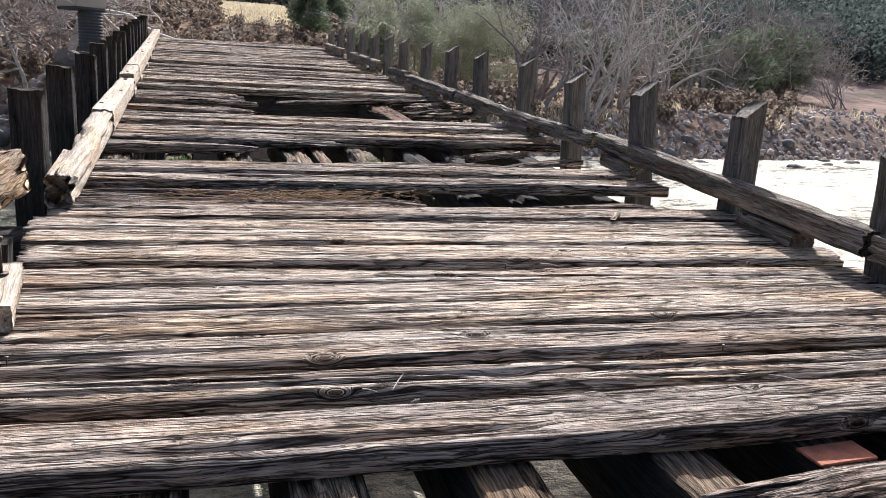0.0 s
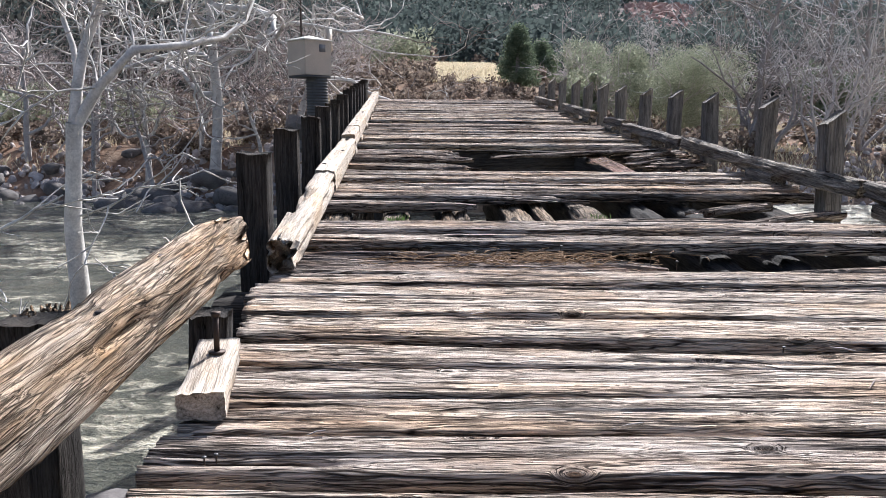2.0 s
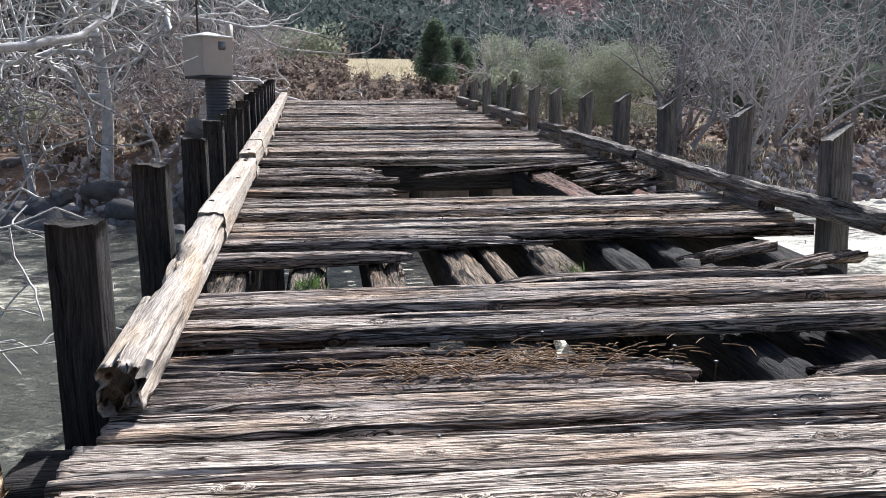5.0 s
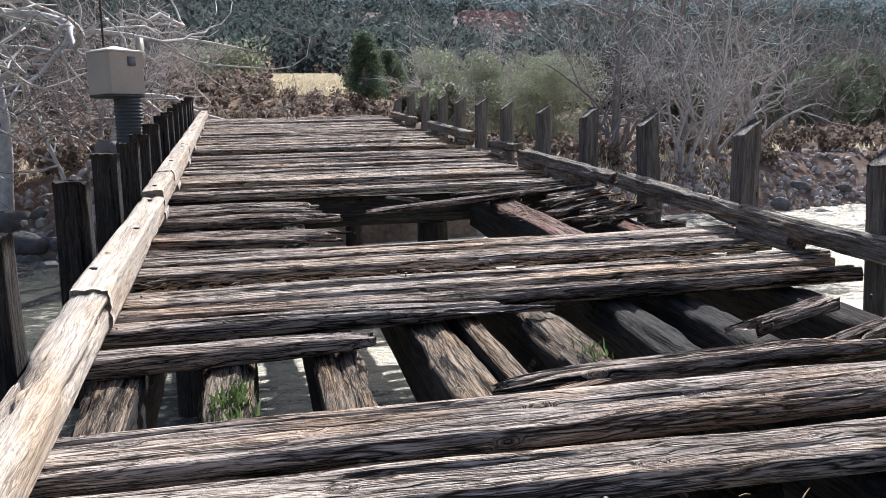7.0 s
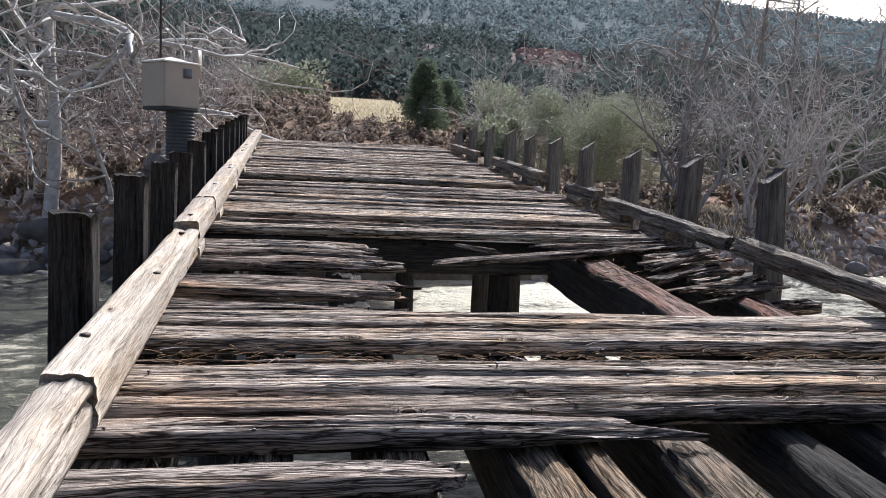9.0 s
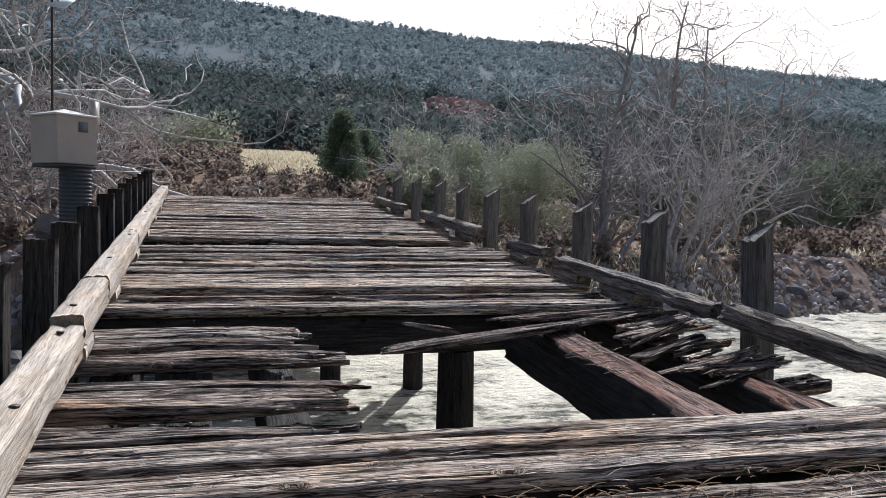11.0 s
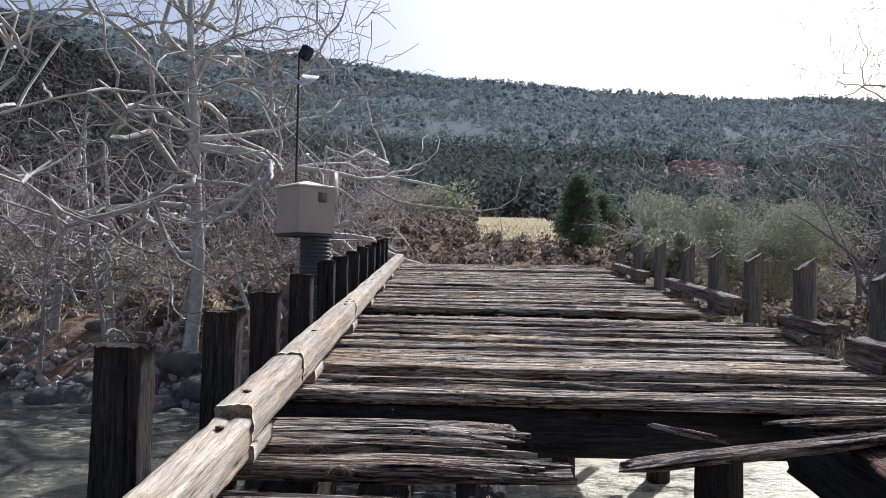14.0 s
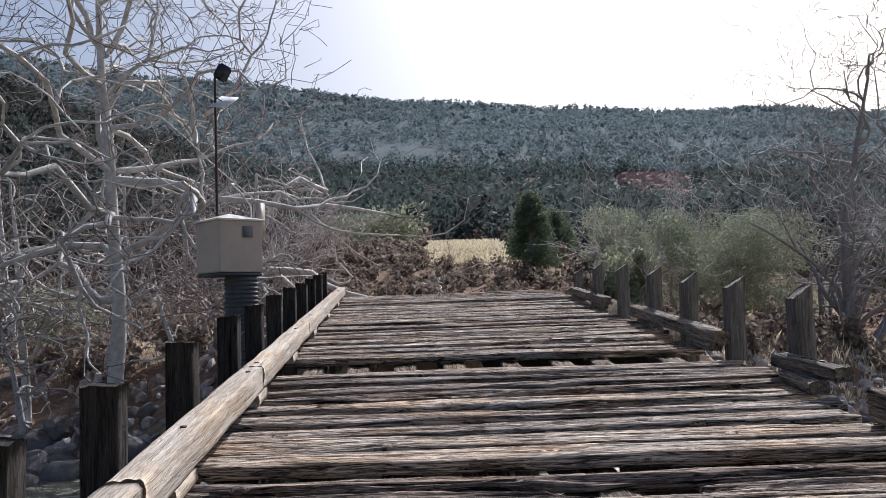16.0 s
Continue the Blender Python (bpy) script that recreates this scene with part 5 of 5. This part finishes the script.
# ---- grass ----
def grass(name, label, n, spot, h, mat, seed, w=0.02):
    r = random.Random(seed)
    verts, faces = [], []
    for i in range(n):
        x, y, z = spot(r)
        a, k = r.uniform(0, 6.28), len(verts)
        hh = h * r.uniform(0.5, 1.3)
        dx, dy = math.cos(a) * w, math.sin(a) * w
        bx, by = r.gauss(0, 0.3) * hh, r.gauss(0, 0.3) * hh
        verts += [(x - dx, y - dy, z), (x + dx, y + dy, z), (x + bx * .4 + dx * .6, y + by * .4 + dy * .6, z + hh * .6), (x + bx, y + by, z + hh)]
        faces += [(k, k + 1, k + 2), (k, k + 2, k + 3)]
    tagged(part(name, (verts, faces), mat, smooth=False), label, "grass", kind="stuff")


def field(r):
    x, y = r.uniform(1.0, 4.3) + r.gauss(0, .25), r.uniform(36.4, 54)
    return x, y, gz(x, y) - 0.02


def tufts(r):
    while True:
        x, y = r.uniform(-26, 34), r.uniform(29, 50)
        if vnoise(x * 0.5, y * 0.5) > 0.6 and y > float(shore_y(x)) + 2 and not (-3 < x < 7.5):
            return x, y, gz(x, y) - 0.02


grass("golden_grass", "pale golden dry grass on the field", 26000, field, 0.17, STRAW, 1, 0.03)
grass("dry_tufts", "pale dry grass tufts on the banks", 9000, tufts, 0.35, STRAW, 2, 0.02)
grass("dry_tufts", "tan dry grass at the foot of the bushes", 5000, lambda r: (lambda x, y: (x, y, gz(x, y) - 0.02))(r.uniform(6.2, 18), r.uniform(29.0, 34.5)), 0.2, STRAW, 5, 0.014)
grass("weeds", "small green weeds growing in a rotten stringer", 130, lambda r: (r.gauss(0.02, .05), r.gauss(7.22, .1), deck_z(7.2) - 0.13), 0.065, WEED, 3, 0.008)
grass("weeds", "green grass growing in a rotten stringer", 60, lambda r: (r.gauss(1.74, .05), r.gauss(7.35, .1), deck_z(7.35) - 0.13), 0.06, WEED, 4, 0.005)

# ---- litter on the deck ----
def litter(name, label, n, spot, seed, mat):
    r = random.Random(seed)
    lines = []
    for i in range(n):
        x, y, z = spot(r)
        a, L = r.gauss(0, 0.6) + (math.pi if r.random() < .5 else 0), r.uniform(0.03, 0.13)
        p = Vector((x, y, z))
        d = Vector((math.cos(a), math.sin(a), r.gauss(0, .12)))
        lines.append([(p, 0.0022), (p + d * L * .5 + Vector((0, 0, .004)), 0.003), (p + d * L, 0.0015)])
    tagged(part(name, tubes(lines, 3), mat), label, "litter", kind="stuff")


litter("twig_litter", "brown twigs and needles lying on the rotten planks", 420, lambda r: (r.gauss(.85, .38), r.gauss(5.52, .1), deck_z(5.52) + r.uniform(-.02, .02)), 1, LITTER)
litter("twig_litter", "splinters and bark scraps on the rotten planks", 260, lambda r: (r.uniform(-.5, 3.6), r.gauss(8.92, .07), deck_z(8.92) - r.uniform(.02, .08)), 2, LITTER)
litter("twig_litter", "splinters scattered over the deck", 110, lambda r: (lambda y: (r.uniform(-.6, 3.6), y, deck_z(y) + .002))(r.choice((r.uniform(2.3, 5.2), r.uniform(8.2, 9.6)))), 3, TWIG)
litter("twig_litter", "bark scraps on the reddish stringer", 160, lambda r: (lambda y: (r.gauss(2.73, .08), y, deck_z(y) - .08))(r.uniform(10.6, 12.2)), 4, LITTER)
chip = part("wood_splinter", plank_mesh(0, 0.3, 0.05, 0.018, 400, 0.3, 0.08, 0.05, 0.02, 0.008), PLANK)
chip.matrix_basis = Matrix.Translation((2.78, 4.72, deck_z(4.75) + 0.03)) @ pose(0, 0, 0, PITCH, -6, 52)
tagged(chip, "loose grey wood splinter lying on the deck", "splinter")
red = part("red_board", box(0.25, 0.115, 0.01, 0.002), REDDISH, smooth=False)
red.matrix_basis = Matrix.Translation((2.25, 2.09, deck_z(2.09) - 0.103)) @ pose(0, 0, 0, PITCH, 0, 3)
tagged(red, "small red painted board lying on a stringer", "board")

# nails standing out of the planks
rnd = random.Random(3)
for i in range(46):
    y = rnd.uniform(2.3, 13.2)
    x = rnd.choice((-0.5, 0.0, 0.52, 1.07, 1.71, 2.27, 2.73, 3.5)) + rnd.gauss(0, .03)
    if 6.8 < y < 7.5 or (9.7 < y < 12.7 and x > 0.8):
        continue
    h = rnd.uniform(-0.009, 0.001)
    n = thing("nail", (x, y, deck_z(y) - 0.03), "small rusty nail standing out of a plank", "nail", "nails in the deck")
    part("shank", tubes([[(Vector((x, y, deck_z(y) - 0.03)), .0035), (Vector((x, y, deck_z(y) + h)), .0035)]], 6), IRON, n)
    bm = bmesh.new()
    bmesh.ops.create_cone(bm, cap_ends=True, segments=10, radius1=0.008, radius2=0.007, depth=0.004, matrix=Matrix.Translation((x, y, deck_z(y) + h)))
    part("head", bm, STEEL, n)

# taller nails left standing where the plank has rotted away round them
for x, y, z in ((1.13, 5.88, 0.372), (1.625, 5.515, 0.385), (1.735, 5.35, 0.36), (1.06, 8.61, 0.60)):
    n = thing("nail", (x, y, z - 0.09), "tall rusty nail standing out of rotten wood", "nail", "nails in the deck")
    part("shank", tubes([[(Vector((x, y, z - 0.09)), .004), (Vector((x, y, z)), .004)]], 6), IRON, n)
    bm = bmesh.new()
    bmesh.ops.create_cone(bm, cap_ends=True, segments=10, radius1=0.010, radius2=0.009, depth=0.005, matrix=Matrix.Translation((x, y, z)))
    part("head", bm, STEEL, n)

# pale stubs of broken wood on the low stringers
for i, (x, y, w, h) in enumerate(((0.36, 12.27, .07, .10), (0.0, 12.3, .05, .09), (-0.06, 12.32, .04, .08), (0.05, 11.55, .035, .07), (0.53, 10.95, .03, .10))):
    top = deck_z(y) - 0.195 if y > 9.78 else deck_z(y)
    b = part("wood_stub", timber_mesh(h + .02, w, w * .6, 60 + i, 0.006, 6, 3, 0.01, 0.02, 0.03, 0.01), CURB)
    b.matrix_basis = Matrix.Translation((x, y, top - .02)) @ pose(0, 0, 0, 84, 8 - 4 * i, 20 * i)
    tagged(b, "pale stub of broken wood on a dark stringer", "wood stub", "stubs of broken wood")
